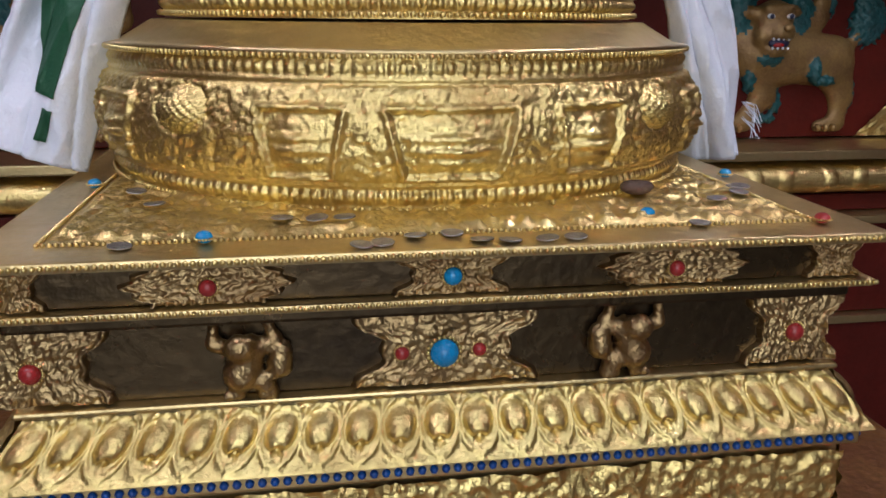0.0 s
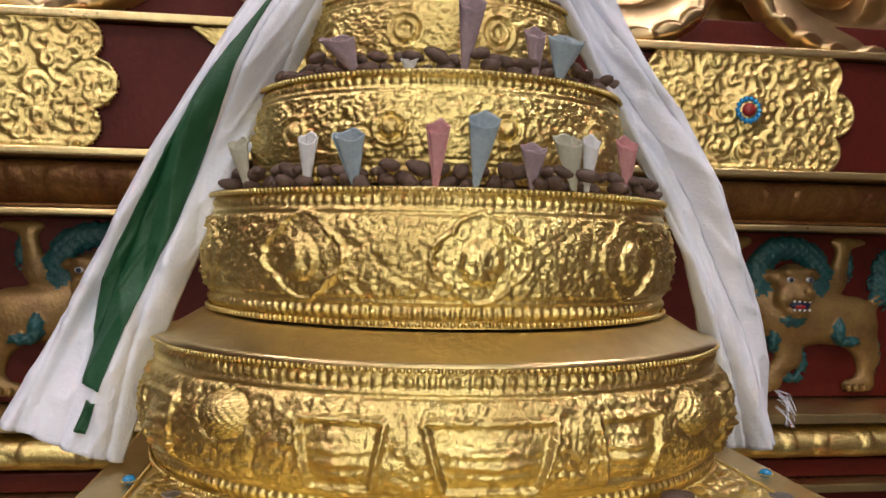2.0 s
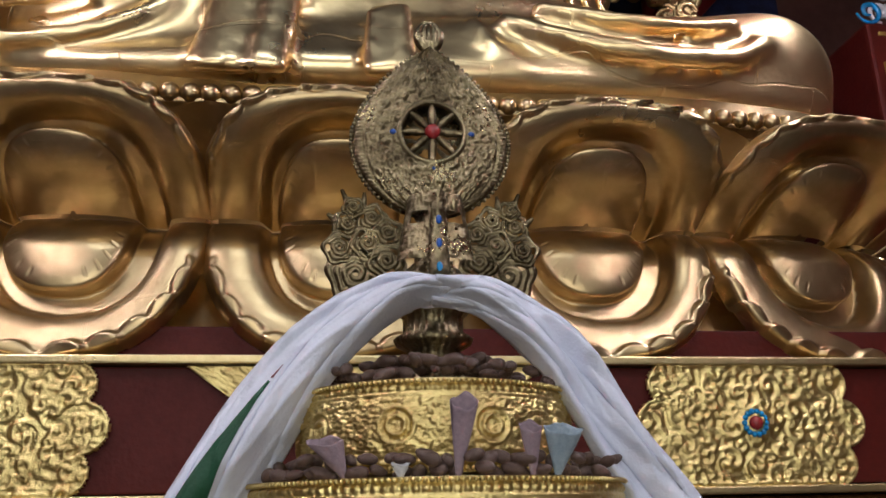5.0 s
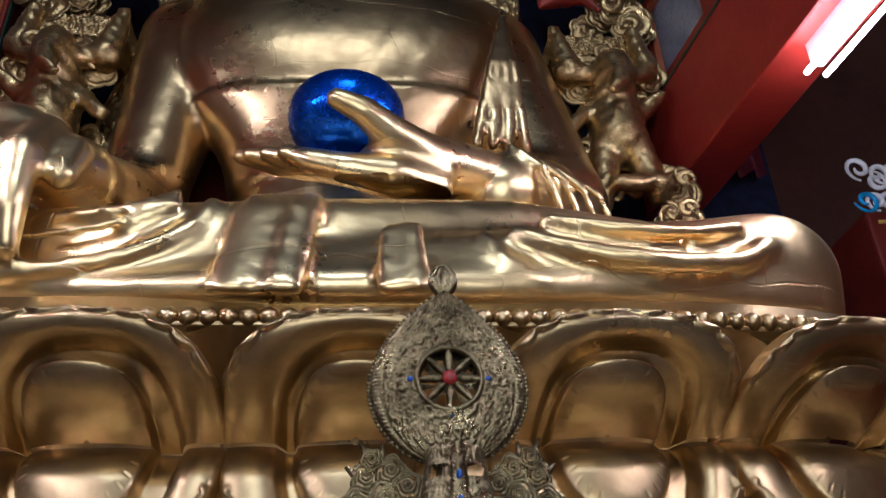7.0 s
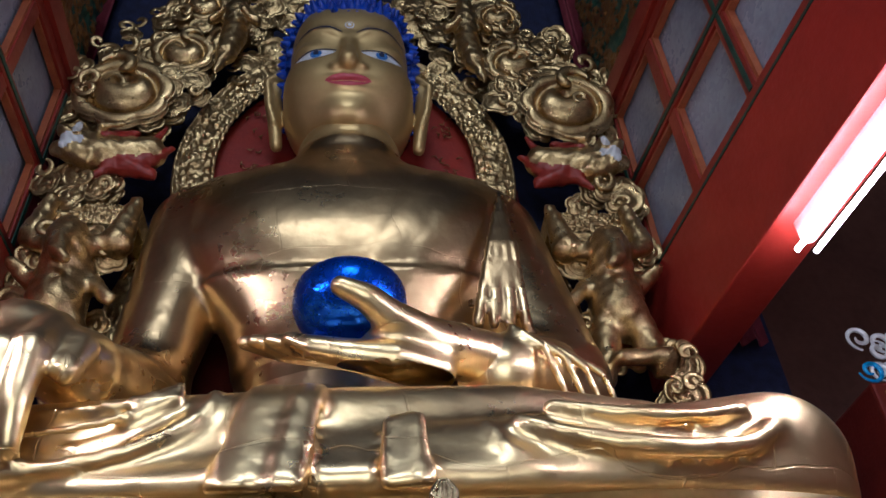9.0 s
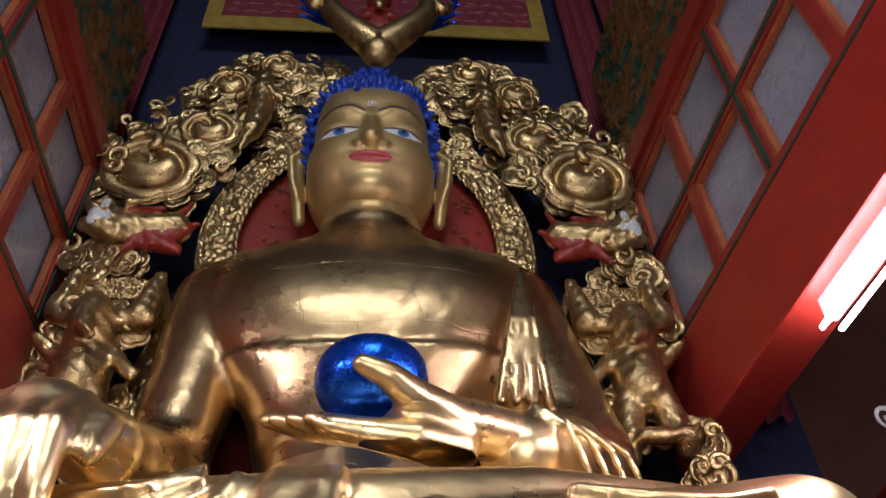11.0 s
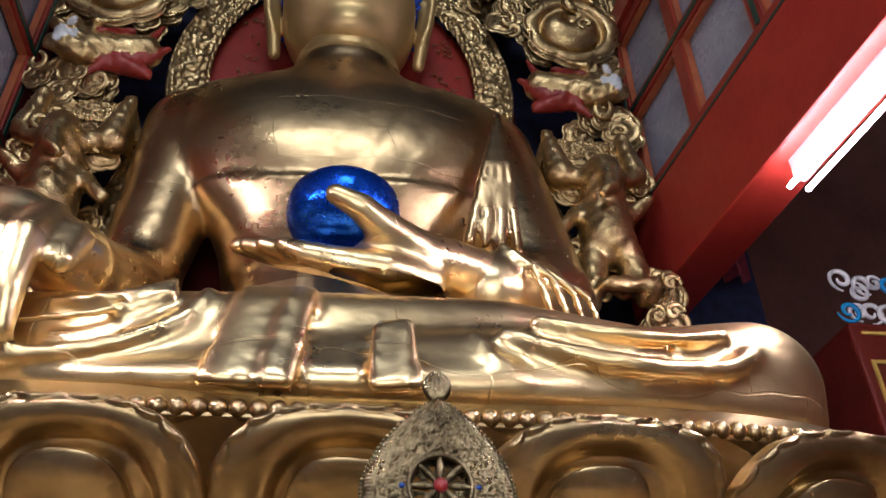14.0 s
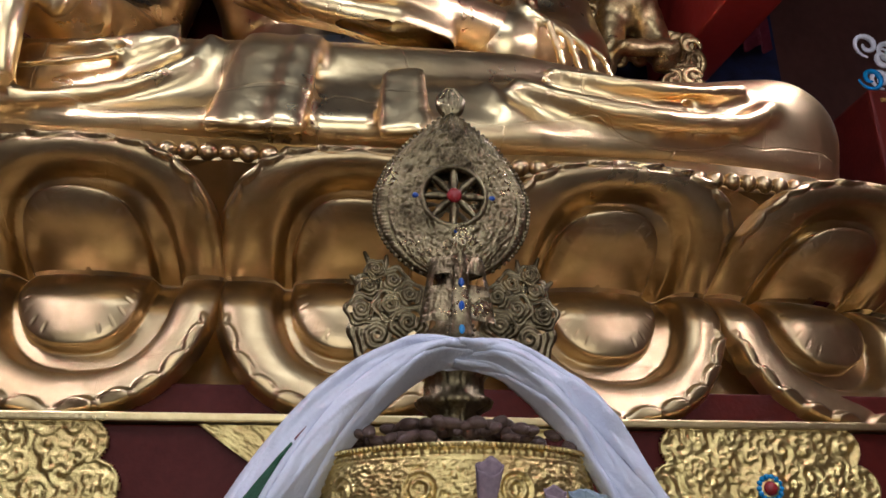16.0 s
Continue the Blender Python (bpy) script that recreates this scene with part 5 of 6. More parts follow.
tagged(bowl, "glossy metallic blue alms bowl held in the statue's hand", "bowl")

# ---------------------------------------------------------------- halo behind the statue
halo = thing("halo", "carved gilt halo frame with a dark red field", "halo")


def halo_ring(cx, cz, rx, rz, w, y, a0, a1, n, name, seed):
    A, T = np.meshgrid(np.linspace(a0, a1, n), np.linspace(0, 1, 26), indexing="ij")
    L = A * (rx + rz) / 2
    H = 0.055 * scroll_relief(L, T * w, 0.075, seed, 1.3) * np.sin(np.pi * np.clip(T, 0.02, 0.98)) ** 0.4
    H += 0.03 * ridge(T - 0.04, 0.05) + 0.03 * ridge(T - 0.96, 0.05) + 0.018 * np.abs(np.sin(A * 40)) * (T < 0.25)
    R1, R2 = rx + T * w, rz + T * w
    P = np.stack([cx + R1 * np.sin(A), y - H - 0.02, cz + R2 * np.cos(A)], -1)
    v, f = grid_mesh(P)
    return mesh_of(name, v, f, HALO_GOLD, halo)


halo_ring(-0.255, 6.22, 0.92, 1.12, 0.29, 2.72, -2.2, 2.2, 460, "head_ring", 101)
halo_ring(-0.22, 4.75, 1.30, 1.45, 0.22, 2.80, -2.3, 2.3, 520, "body_ring", 102)
A, T = np.meshgrid(np.linspace(0, 2 * np.pi, 97), np.linspace(0.02, 1, 30), indexing="ij")
P = np.stack([-0.255 + 0.97 * T * np.sin(A), 2.76 - 0.02 * (1 - T), 6.22 + 1.17 * T * np.cos(A)], -1)
v, f = grid_mesh(P)
field = mesh_of("red_field", v, f, RED, halo, "dark red lacquered field with faint gilt sprays")
rng = np.random.default_rng(15)
spray = []
for cx, cz in ((-0.98, 6.35), (0.50, 6.35), (-1.0, 6.0), (0.52, 6.0), (-0.9, 6.75), (0.45, 6.75)):
    for k in range(9):
        a = rng.uniform(0, 6.28)
        p = np.array((cx + 0.10 * rng.uniform(-1, 1), 2.735, cz + 0.13 * rng.uniform(-1, 1)))
        spray.append(sweep([p, p + np.array((0.03 * math.cos(a), 0, 0.03 * math.sin(a))), p + np.array((0.05 * math.cos(a + 0.7), 0, 0.05 * math.sin(a + 0.7)))], [0.006, 0.009, 0.003], 6, 0.4))
v, f = merge(*spray)
tagged(mesh_of("painted_spray", v, f, WOODGILT, halo), kind="stuff")
part("body_board", box(-1.45, 1.0, 2.83, 2.90, 3.11, 6.2, 0.01), RED_DARK, halo, smooth=False)


# ---------------------------------------------------------------- carved cloud scrolls round the halo
def curl_mesh(seed, r):
    """A cloud plate: scalloped outline with a rolled rim, nearly flat face, and a comma-shaped curl cut into it."""
    rng = np.random.default_rng(seed)
    n, m = 72, 16
    an, t = np.meshgrid(np.linspace(0, 2 * np.pi, n), np.linspace(0.03, 1, m), indexing="ij")
    lobes = int(rng.integers(5, 8))
    R = r * (0.74 + 0.20 * np.abs(np.sin(an * lobes / 2 + rng.uniform(0, 3))) ** 0.6 + 0.14 * np.cos(an + rng.uniform(0, 6)))
    spiral = np.mod(t * 1.9 - an / (2 * np.pi), 1.0)
    H = 0.10 * r * ridge(t - 0.93, 0.09) + 0.07 * r * (1 - t) + 0.13 * r * np.sin(np.pi * spiral) ** 0.6 * (t < 0.62)
    P = np.stack([R * t * np.cos(an), -H, R * t * np.sin(an)], -1)
    v, f = grid_mesh(P)
    gap = (spiral < 0.22) & (t > 0.22) & (t < 0.64) & (np.mod(an, np.pi) < 1.7)
    keep = ~gap.reshape(-1)[f].all(1)
    vb = v.copy()
    vb[:, 1] = 0.10 * r
    return merge((v, f[:, ::-1][keep]), (vb, f[keep]))


def hook_mesh(turns, r):
    """A bold curling hook that stands out from the plates."""
    t = np.linspace(0, 1, 26)
    an, q = t * turns, r * (0.95 - 0.72 * t)
    P = np.stack([q * np.cos(an), -0.22 * r + 0.10 * r * t, q * np.sin(an)], -1)
    v, f = sweep(P, r * (0.12 + 0.20 * np.sin(np.pi * t) ** 0.7 + 0.06 * t), 8, 0.7)
    return v, f


CURLS = [curl_mesh(200 + k, 1.0) for k in range(4)] + [hook_mesh(5.6, 1.0)]


def cloud_cluster(name, centres, seed, label):
    """A bank of overlapping curls."""
    rng = np.random.default_rng(seed)
    t = thing(name, label, "cloud carving", "cloud carvings")
    for (cx, cz, rx, rz, n, y) in centres:
        out = []
        for _ in range(int(n * 1.2)):
            a, q = rng.uniform(0, 2 * np.pi), rng.uniform(0.1, 1) ** 0.5
            x, z = cx + rx * q * math.cos(a), cz + rz * q * math.sin(a)
            pick = rng.integers(5)
            r = rng.uniform(0.085, 0.150) if pick < 4 else rng.uniform(0.055, 0.085)
            v, f = CURLS[pick]
            th, fl = rng.uniform(0, 6.28), rng.choice([-1, 1])
            c, s = math.cos(th), math.sin(th)
            tilt, nod = rng.uniform(-0.18, 0.18), rng.uniform(-0.05, 0.35)
            w = v * r
            X, Y, Z = fl * (w[:, 0] * c - w[:, 2] * s), w[:, 1] * 0.6, w[:, 0] * s + w[:, 2] * c
            Y = Y + tilt * X - nod * Z + rng.uniform(-0.05, 0.05) - 0.10 * (1 - q) - (0.10 if pick == 4 else 0.0)
            out.append((np.stack([X + x, Y + y, Z + z], -1), f if fl > 0 else [q[::-1] for q in f]))
        v, f = merge(*out)
        tagged(mesh_of("curl_bank", v, f, HALO_GOLD, t), kind="stuff")
    return t


def big_scroll(t, cx, cz, r, y, sg):
    """The bank's large scroll: a dished crescent in a deep oval channel, ringed by scalloped plates."""
    an, q = np.meshgrid(np.linspace(0, 2 * np.pi, 160), np.linspace(0.02, 1, 60), indexing="ij")
    R = r * (0.90 + 0.12 * np.abs(np.sin(an * 3.5 + 0.6)) ** 0.6 * smooth_step(q, 0.80, 0.97))
    low = 0.5 - 0.5 * np.sin(an)
    boss = 0.16 * r * np.clip(1 - (q / 0.66) ** 4, 0, 1) - 0.22 * r * np.exp(-(((q * np.cos(an)) / 0.24) ** 2 + ((q * np.sin(an) - 0.36) / 0.24) ** 2))
    H = np.where(q < 0.66, boss, 0.0) - 0.20 * r * ridge(q - 0.72, 0.06) * low + 0.07 * r * ridge(q - 0.88, 0.10)
    P = np.stack([cx + sg * R * q * np.cos(an), y - H + 0.25 * r * q * np.sin(an) * -0.6, cz + 0.80 * R * q * np.sin(an)], -1)
    v, f = grid_mesh(P)
    vb = v.copy()
    vb[:, 1] = np.maximum(vb[:, 1], y) + 0.05
    F = f[:, ::-1] if sg > 0 else f
    mesh_of("large_scroll", *merge((v, F), (vb, F[:, ::-1])), HALO_GOLD, t)
    v, f = hook_mesh(4.6, r * 0.40)
    mesh_of("scroll_hook", np.stack([sg * v[:, 0] + cx + sg * 0.04, v[:, 1] + y - 0.12 * r, v[:, 2] + cz + 0.58 * r], -1), f if sg > 0 else [k[::-1] for k in f], HALO_GOLD, t)


for sg, lab in ((-1, "cloud_carving"), (1, "cloud_carving")):
    o = -0.235
    cs = [(o + sg * 1.66, 6.90, 0.54, 0.46, 62, 2.56), (o + sg * 1.36, 7.60, 0.46, 0.45, 52, 2.66), (o + sg * 0.92, 8.15, 0.46, 0.42, 46, 2.72), (o + sg * 0.48, 8.25, 0.33, 0.40, 26, 2.78), (o + sg * 0.95, 7.55, 0.30, 0.45, 20, 2.76)]
    t = cloud_cluster(lab, cs, 300 + sg, "bank of carved gilt cloud scrolls around the halo")
    big_scroll(t, o + sg * 1.61, 6.70, 0.36, 2.42, sg)
    big_scroll(t, o + sg * 1.28, 7.26, 0.24, 2.48, -sg)
    big_scroll(t, o + sg * 1.22, 7.95, 0.20, 2.52, sg)
    big_scroll(t, o + sg * 0.85, 8.35, 0.18, 2.58, -sg)


def carved_creature(name, pos, sg, seed, kind, mats, label, h=0.022):
    """Carved guardian beasts of the halo; a plain modelled relief."""
    rng = np.random.default_rng(seed)
    if kind == "dragon":
        L = [((0, 0, 0), (0.30, 0.02, 0.06), 0.13, 0.11, 0), ((-0.12, -0.17, 0.10), (-0.12, -0.175, 0.10), 0.026, 0.026, 2), ((-0.17, -0.15, 0.03), (-0.18, -0.17, -0.09), 0.024, 0.008, 2), ((0.0, -0.12, 0.16), (0.20, -0.12, 0.20), 0.028, 0.012, 0), ((-0.04, -0.05, -0.06), (-0.22, -0.10, -0.05), 0.09, 0.06, 0), ((-0.04, -0.06, 0.05), (-0.22, -0.12, 0.10), 0.07, 0.05, 0), ((0.0, -0.05, 0.12), (0.22, 0, 0.24), 0.05, 0.02, 1), ((0.08, 0, 0.14), (0.34, 0.02, 0.16), 0.06, 0.02, 1), ((0.18, 0, -0.08), (0.36, 0, -0.16), 0.08, 0.04, 1), ((0.10, -0.02, -0.10), (0.0, -0.04, -0.24), 0.05, 0.02, 1), ((-0.10, -0.10, 0.10), (-0.12, -0.14, 0.16), 0.035, 0.03, 0), ((-0.22, -0.12, 0.10), (-0.26, -0.12, 0.18), 0.03, 0.012, 0), ((-0.14, -0.13, 0.02), (-0.15, -0.14, -0.05), 0.02, 0.006, 2), ((-0.20, -0.13, 0.02), (-0.21, -0.14, -0.03), 0.014, 0.004, 2), ((-0.09, -0.13, 0.02), (-0.09, -0.14, -0.03), 0.014, 0.004, 2), ((0.28, 0, 0.02), (0.38, 0, 0.30), 0.05, 0.015, 1), ((0.3, 0, -0.02), (0.46, 0, 0.10), 0.06, 0.015, 1)]
    elif kind == "elephant":
        L = [((0, 0, 0), (0, 0.02, 0.30), 0.17, 0.15, 0), ((0, -0.05, 0.32), (0, -0.10, 0.46), 0.13, 0.12, 0), ((0, -0.18, 0.42), (0.02, -0.22, 0.26), 0.06, 0.045, 0), ((0.02, -0.22, 0.26), (0.08, -0.24, 0.18), 0.045, 0.03, 0), ((0.11, -0.04, 0.44), (0.24, -0.02, 0.50), 0.06, 0.05, 0), ((-0.11, -0.04, 0.44), (-0.24, -0.02, 0.50), 0.06, 0.05, 0), ((0.1, 0, -0.1), (0.16, -0.04, -0.40), 0.10, 0.07, 0), ((-0.1, 0, -0.1), (-0.16, -0.04, -0.40), 0.10, 0.07, 0), ((0.16, 0, 0.2), (0.30, -0.05, 0.05), 0.06, 0.04, 0), ((-0.16, 0, 0.2), (-0.28, -0.06, 0.30), 0.06, 0.04, 0), ((0.2, 0.0, -0.45), (0.32, -0.02, -0.62), 0.09, 0.05, 0), ((-0.2, -0.1, -0.35), (0.1, -0.12, -0.38), 0.05, 0.05, 1), ((0.24, 0, 0.5), (0.30, 0, 0.85), 0.10, 0.04, 0), ((-0.25, 0, 0.55), (-0.2, 0, 0.85), 0.08, 0.05, 0)]
    else:
        L = [((0, 0, 0.34), (0, 0, 0.46), 0.07, 0.075, 0), ((0, 0.02, 0.0), (0, 0, 0.26), 0.085, 0.11, 0), ((0, 0.02, 0), (0.03, 0.0, -0.26), 0.10, 0.08, 0), ((0.03, 0, -0.26), (0.09, 0.0, -0.50), 0.07, 0.02, 0), ((0.1, 0, 0.24), (0.17, -0.06, 0.08), 0.045, 0.035, 0), ((0.17, -0.06, 0.08), (0.08, -0.14, 0.12), 0.035, 0.028, 0), ((-0.1, 0, 0.24), (-0.17, -0.06, 0.08), 0.045, 0.035, 0), ((-0.17, -0.06, 0.08), (-0.06, -0.14, 0.14), 0.035, 0.028, 0), ((0, 0, 0.52), (0, 0, 0.62), 0.05, 0.015, 0)]

    def by(P, which):
        d = None
        for a, b, ra, rb, m in L:
            if m in which:
                e = d_limb(P, a, b, ra, rb)
                d = e if d is None else blend(d, e, 0.035)
        return np.full(P.shape[:-1], 9.0) if d is None else d
    kinds = sorted({q[4] for q in L})
    rip = lambda P: 0.016 * np.abs(np.sin(P[..., 0] * 34 + seed + 2 * np.sin(P[..., 2] * 17))) * np.abs(np.sin(P[..., 2] * 38 + P[..., 0] * 20)) - 0.006
    ends = np.array([q[0] for q in L] + [q[1] for q in L])
    v, f = skin(lambda P: by(P, kinds) + rip(P), ends.min(0) - 0.19, ends.max(0) + 0.19, h)
    c = np.array(v)[f].mean(1)
    idx = np.argmin(np.stack([by(c, [m]) for m in kinds]), 0)
    v = np.array(v)
    if sg < 0:
        v[:, 0] *= -1
        f = np.array(f)[:, ::-1]
    ob = mesh_of(name, v, f, mats, None, "", idx=idx)
    ob.location = pos
    return tagged(ob, label, "carving", "halo carvings")


for sg in (-1, 1):
    o = -0.235
    carved_creature("dragon_carving", (o + sg * 1.62, 2.40, 6.00), -sg, 5, "dragon", [HALO_GOLD, RED, EYEWHITE], "carved sea-dragon head painted red and gilt", 0.018)
    carved_creature("elephant_carving", (o + sg * 1.60, 2.36, 4.72), -sg, 9, "elephant", [HALO_GOLD, HALO_GOLD], "carved gilt elephant-headed beast beside the halo", 0.02)
    bar = thing("halo_crossbar", "carved gilt crossbar of the halo frame", "crossbar", "halo crossbars")
    U, Vv = np.meshgrid(np.linspace(0, 0.62, 120), np.linspace(0, 0.16, 36), indexing="ij")
    H = 0.03 * scroll_relief(U, Vv, 0.05, 130 + sg)
    v, f = grid_mesh(np.stack([o + sg * (1.28 + U), 2.42 - H, 5.42 + Vv], -1))
    mesh_of("carved_face", v, f if sg > 0 else f[:, ::-1], HALO_GOLD, bar)
    xs = sorted((o + sg * 1.28, o + sg * 1.90))
    part("timber", box(xs[0], xs[1], 2.43, 2.85, 5.42, 5.58, 0.01), HALO_GOLD, bar, smooth=False)
    t = cloud_cluster("foliage_carving", [(o + sg * 1.72, 5.72, 0.22, 0.16, 14, 2.46), (o + sg * 1.62, 5.20, 0.26, 0.14, 16, 2.44), (o + sg * 1.76, 4.9, 0.16, 0.40, 12, 2.52), (o + sg * 1.45, 4.45, 0.10, 0.35, 8, 2.50), (o + sg * 1.85, 4.25, 0.12, 0.20, 10, 2.40)], 500 + sg, "tangle of carved gilt leaves and ribbons beside the halo")
    carved_creature("sprite_carving", (o + sg * 0.93, 2.50, 7.55), sg, 11, "sprite", [HALO_GOLD], "slender carved gilt sprite among the clouds", 0.016)
    part("beast_bracket", box(o + sg * 1.62 - 0.40, o + sg * 1.62 + 0.40, 2.35, 2.95, 3.11, 4.12, 0.03), RED_DARK, halo, smooth=False)

# bird crest over the head: horned bowl, red breast, blue wings
crest = thing("bird_crest", "gilt horned crest with red breast and blue wings above the halo", "crest")
o, cy, cz = -0.22, 2.38, 8.50
v, f = merge(*[sweep(curve_pts([(o, cy, cz - 0.12), (o + s * 0.20, cy - 0.06, cz + 0.02), (o + s * 0.42, cy - 0.10, cz + 0.28), (o + s * 0.46, cy - 0.12, cz + 0.50), (o + s * 0.58, cy - 0.12, cz + 0.36), (o + s * 0.66, cy - 0.12, cz + 0.46)], 30), np.linspace(0.16, 0.03, 30), 12) for s in (-1, 1)], ball((o, cy, cz - 0.16), (0.17, 0.14, 0.20), 24, 12))
mesh_of("horned_bowl", v, f, HALO_GOLD, crest)
v, f = merge(ball((o, cy + 0.06, cz + 0.34), (0.20, 0.14, 0.30), 24, 14), ball((o, cy - 0.05, cz + 0.62), (0.12, 0.12, 0.13), 20, 12), sweep([(o - 0.10, cy - 0.06, cz + 0.30), (o - 0.2, cy - 0.1, cz + 0.16)], [0.05, 0.02]), sweep([(o + 0.10, cy - 0.06, cz + 0.30), (o + 0.2, cy - 0.1, cz + 0.16)], [0.05, 0.02]))
mesh_of("breast", v, f, RED, crest)
for sd in (-1, 1):
    for k in range(5):
        v, f = sweep(curve_pts([(o + sd * 0.2, cy + 0.05, cz + 0.30), (o + sd * (0.45 + 0.05 * k), cy + 0.04, cz + 0.30 + 0.10 * k), (o + sd * (0.72 + 0.02 * k), cy + 0.02, cz + 0.42 + 0.16 * k)], 12), np.linspace(0.06, 0.02, 12), 8, 0.5)
        mesh_of("feather", v, f, BLUE, crest, "blue enamelled wing feather")
mesh_of("breast_jewel", *ball((o, cy - 0.16, cz + 0.36), (0.06, 0.04, 0.07)), HALO_GOLD, crest)
mesh_of("beak", *sweep([(o, cy - 0.15, cz + 0.62), (o, cy - 0.22, cz + 0.55)], [0.05, 0.01]), HALO_GOLD, crest)

# ---------------------------------------------------------------- canopy hanging and dark backing
part_back = tagged(part("backdrop_curtain", box(-3.2, 2.8, 3.25, 3.32, 2.2, 11.9), NAVY, smooth=False), "dark navy brocade hanging behind the halo", "curtain", kind="structure")
CLOTH_PINK = material("pale_rose_brocade", (0.34, 0.13, 0.13), 0.7, scale=9)
canopy = thing("canopy_cloth", "crimson and gold brocade canopy cloth overhead", "canopy")
part("hanging_board", box(-2.0, 1.55, 2.98, 3.02, 11.604, 12.002), RED_DARK, canopy, smooth=False)
part("crimson_field", box(-1.85, 1.40, 2.98, 3.0, 9.86, 11.6), CLOTH_RED, canopy, smooth=False)
for nm, b in (("lower_border", (-2.02, 1.57, 2.97, 2.99, 9.62, 9.855)), ("side_border", (-2.02, -1.855, 2.97, 2.99, 9.86, 11.6)), ("side_border", (1.405, 1.57, 2.97, 2.99, 9.86, 11.6))):
    part(nm, box(*b), CLOTH_GOLD, canopy, "yellow-gold brocade border", smooth=False)
rng = np.random.default_rng(8)
mot = []
for i in range(18):
    for j in range(7):
        x, z = -1.75 + i * 0.18 + 0.05 * (j % 2), 9.98 + j * 0.16
        for q in range(3):
            p = np.array((x + rng.uniform(-0.05, 0.05), 2.977, z + rng.uniform(-0.03, 0.03)))
            mot.append(ball(p, (rng.uniform(0.02, 0.05), 0.003, rng.uniform(0.008, 0.02)), 8, 5))
v, f = merge(*mot)
tagged(mesh_of("woven_motif", v, f, CLOTH_PINK, canopy, "paler woven cloud motifs"), kind="stuff")
for x in (-2.62, 1.98, 2.45, -3.0):
    n = 60
    X, Z = np.meshgrid(np.linspace(-0.2, 0.2, n), np.linspace(5.0, 12.0, 14), indexing="ij")
    Y = 3.06 + 0.05 * np.sin(X * 48)
    v, f = grid_mesh(np.stack([X + x, Y, Z], -1))
    tagged(mesh_of("side_drape", v, f, CLOTH_RED), "deep red pleated drape in shadow", "drape", "side drapes")


# ---------------------------------------------------------------- lattice screens, beams and lamps at both sides
def screen(sx, xw, turn):
    """Red screen of framed grey panes over a heavy beam, running towards the viewer."""
    S = thing("lattice_screen", "red lattice screen with cloudy grey panes", "screen", "lattice screens", at=(xw, 0, 0))
    S.rotation_euler = (0, 0, radians(turn))
    inw = -sx
    ys = [(1.87 if sx > 0 else 1.75) + 0.725 * k for k in range(1, -9, -1)]
    zs = [5.25, 6.00, 6.75]
    lo, hi = ys[-1], ys[0]

    def bar(name, d, y0, y1, z0, z1, mat):
        part(name, box(min(0, inw * d), max(0, inw * d), y0, y1, z0, z1, 0.004 if mat is RED else 0), mat, S, smooth=False)

    for i in range(len(ys) - 1):
        for j in range(2):
            ya, yb, za, zb = ys[i + 1] + 0.05, ys[i] - 0.05, zs[j] + 0.05, zs[j + 1] - 0.05
            part("pane", box(0.02 * sx - 0.012, 0.02 * sx, ya - 0.03, yb + 0.03, za - 0.03, zb + 0.03), MARBLE, S, smooth=False)
            w = 0.022
            for q in ((ya, yb, za, za + w), (ya, yb, zb - w, zb), (ya, ya + w, za + w, zb - w), (yb - w, yb, za + w, zb - w)):
                bar("orange_bead", 0.045, *q, ORANGE)
    for k, y in enumerate(ys):
        bar("upright", 0.060, y - 0.049, y + 0.049, zs[0] + 0.05, zs[-1] - 0.05, RED)
        if k % 2 == 0:
            bar("green_fillet", 0.068, y - 0.016, y + 0.016, zs[0] + 0.05, zs[-1] - 0.05, GREEN)
    for z in zs:
        bar("rail", 0.064, lo - 0.1, hi + 0.1, z - 0.048, z + 0.048, RED)
    bar("green_fillet", 0.072, lo, hi, zs[1] - 0.016, zs[1] + 0.016, GREEN)
    bar("top_rail", 0.10, lo - 0.1, hi + 0.1, zs[-1] + 0.05, zs[-1] + 0.24, RED)
    # painted frieze over the screen
    U, Z = np.meshgrid(np.linspace(lo, hi + 0.1, 420), np.linspace(zs[-1] + 0.245, 8.6, 130), indexing="ij")
    H = scroll_relief(U, Z, 0.13, int(100 + xw * 10), 1.0)
    v, f = grid_mesh(np.stack([inw * (0.02 + 0.05 * H), U, Z], -1))
    if sx < 0:
        f = f[:, ::-1]
    mesh_of("scroll_frieze", v, f, [GREEN, WOODGILT], S, "green frieze with gilt scroll carving", idx=(H.reshape(-1)[f].mean(1) > 0.45).astype(int))
    return S


def beam(sx, xw, turn):
    B = thing("side_beam", "heavy vermilion painted beam below the lattice screen", "beam", "side beams", at=(xw, 0, 0))
    B.rotation_euler = (0, 0, radians(turn))
    x0, x1 = (-0.10, 0.20) if sx > 0 else (-0.20, 0.10)
    part("timber", box(x0, x1, -5.9, 2.95, BEAMZ[0], BEAMZ[1], 0.015), BEAM_RED, B, smooth=False)
    xf = x0 - 0.006 if sx > 0 else x1 - 0.002
    part("green_fillet", box(xf, xf + 0.008, -5.8, 2.95, BEAMZ[1] - 0.03, BEAMZ[1] - 0.012), GREEN, B, smooth=False)
    return B


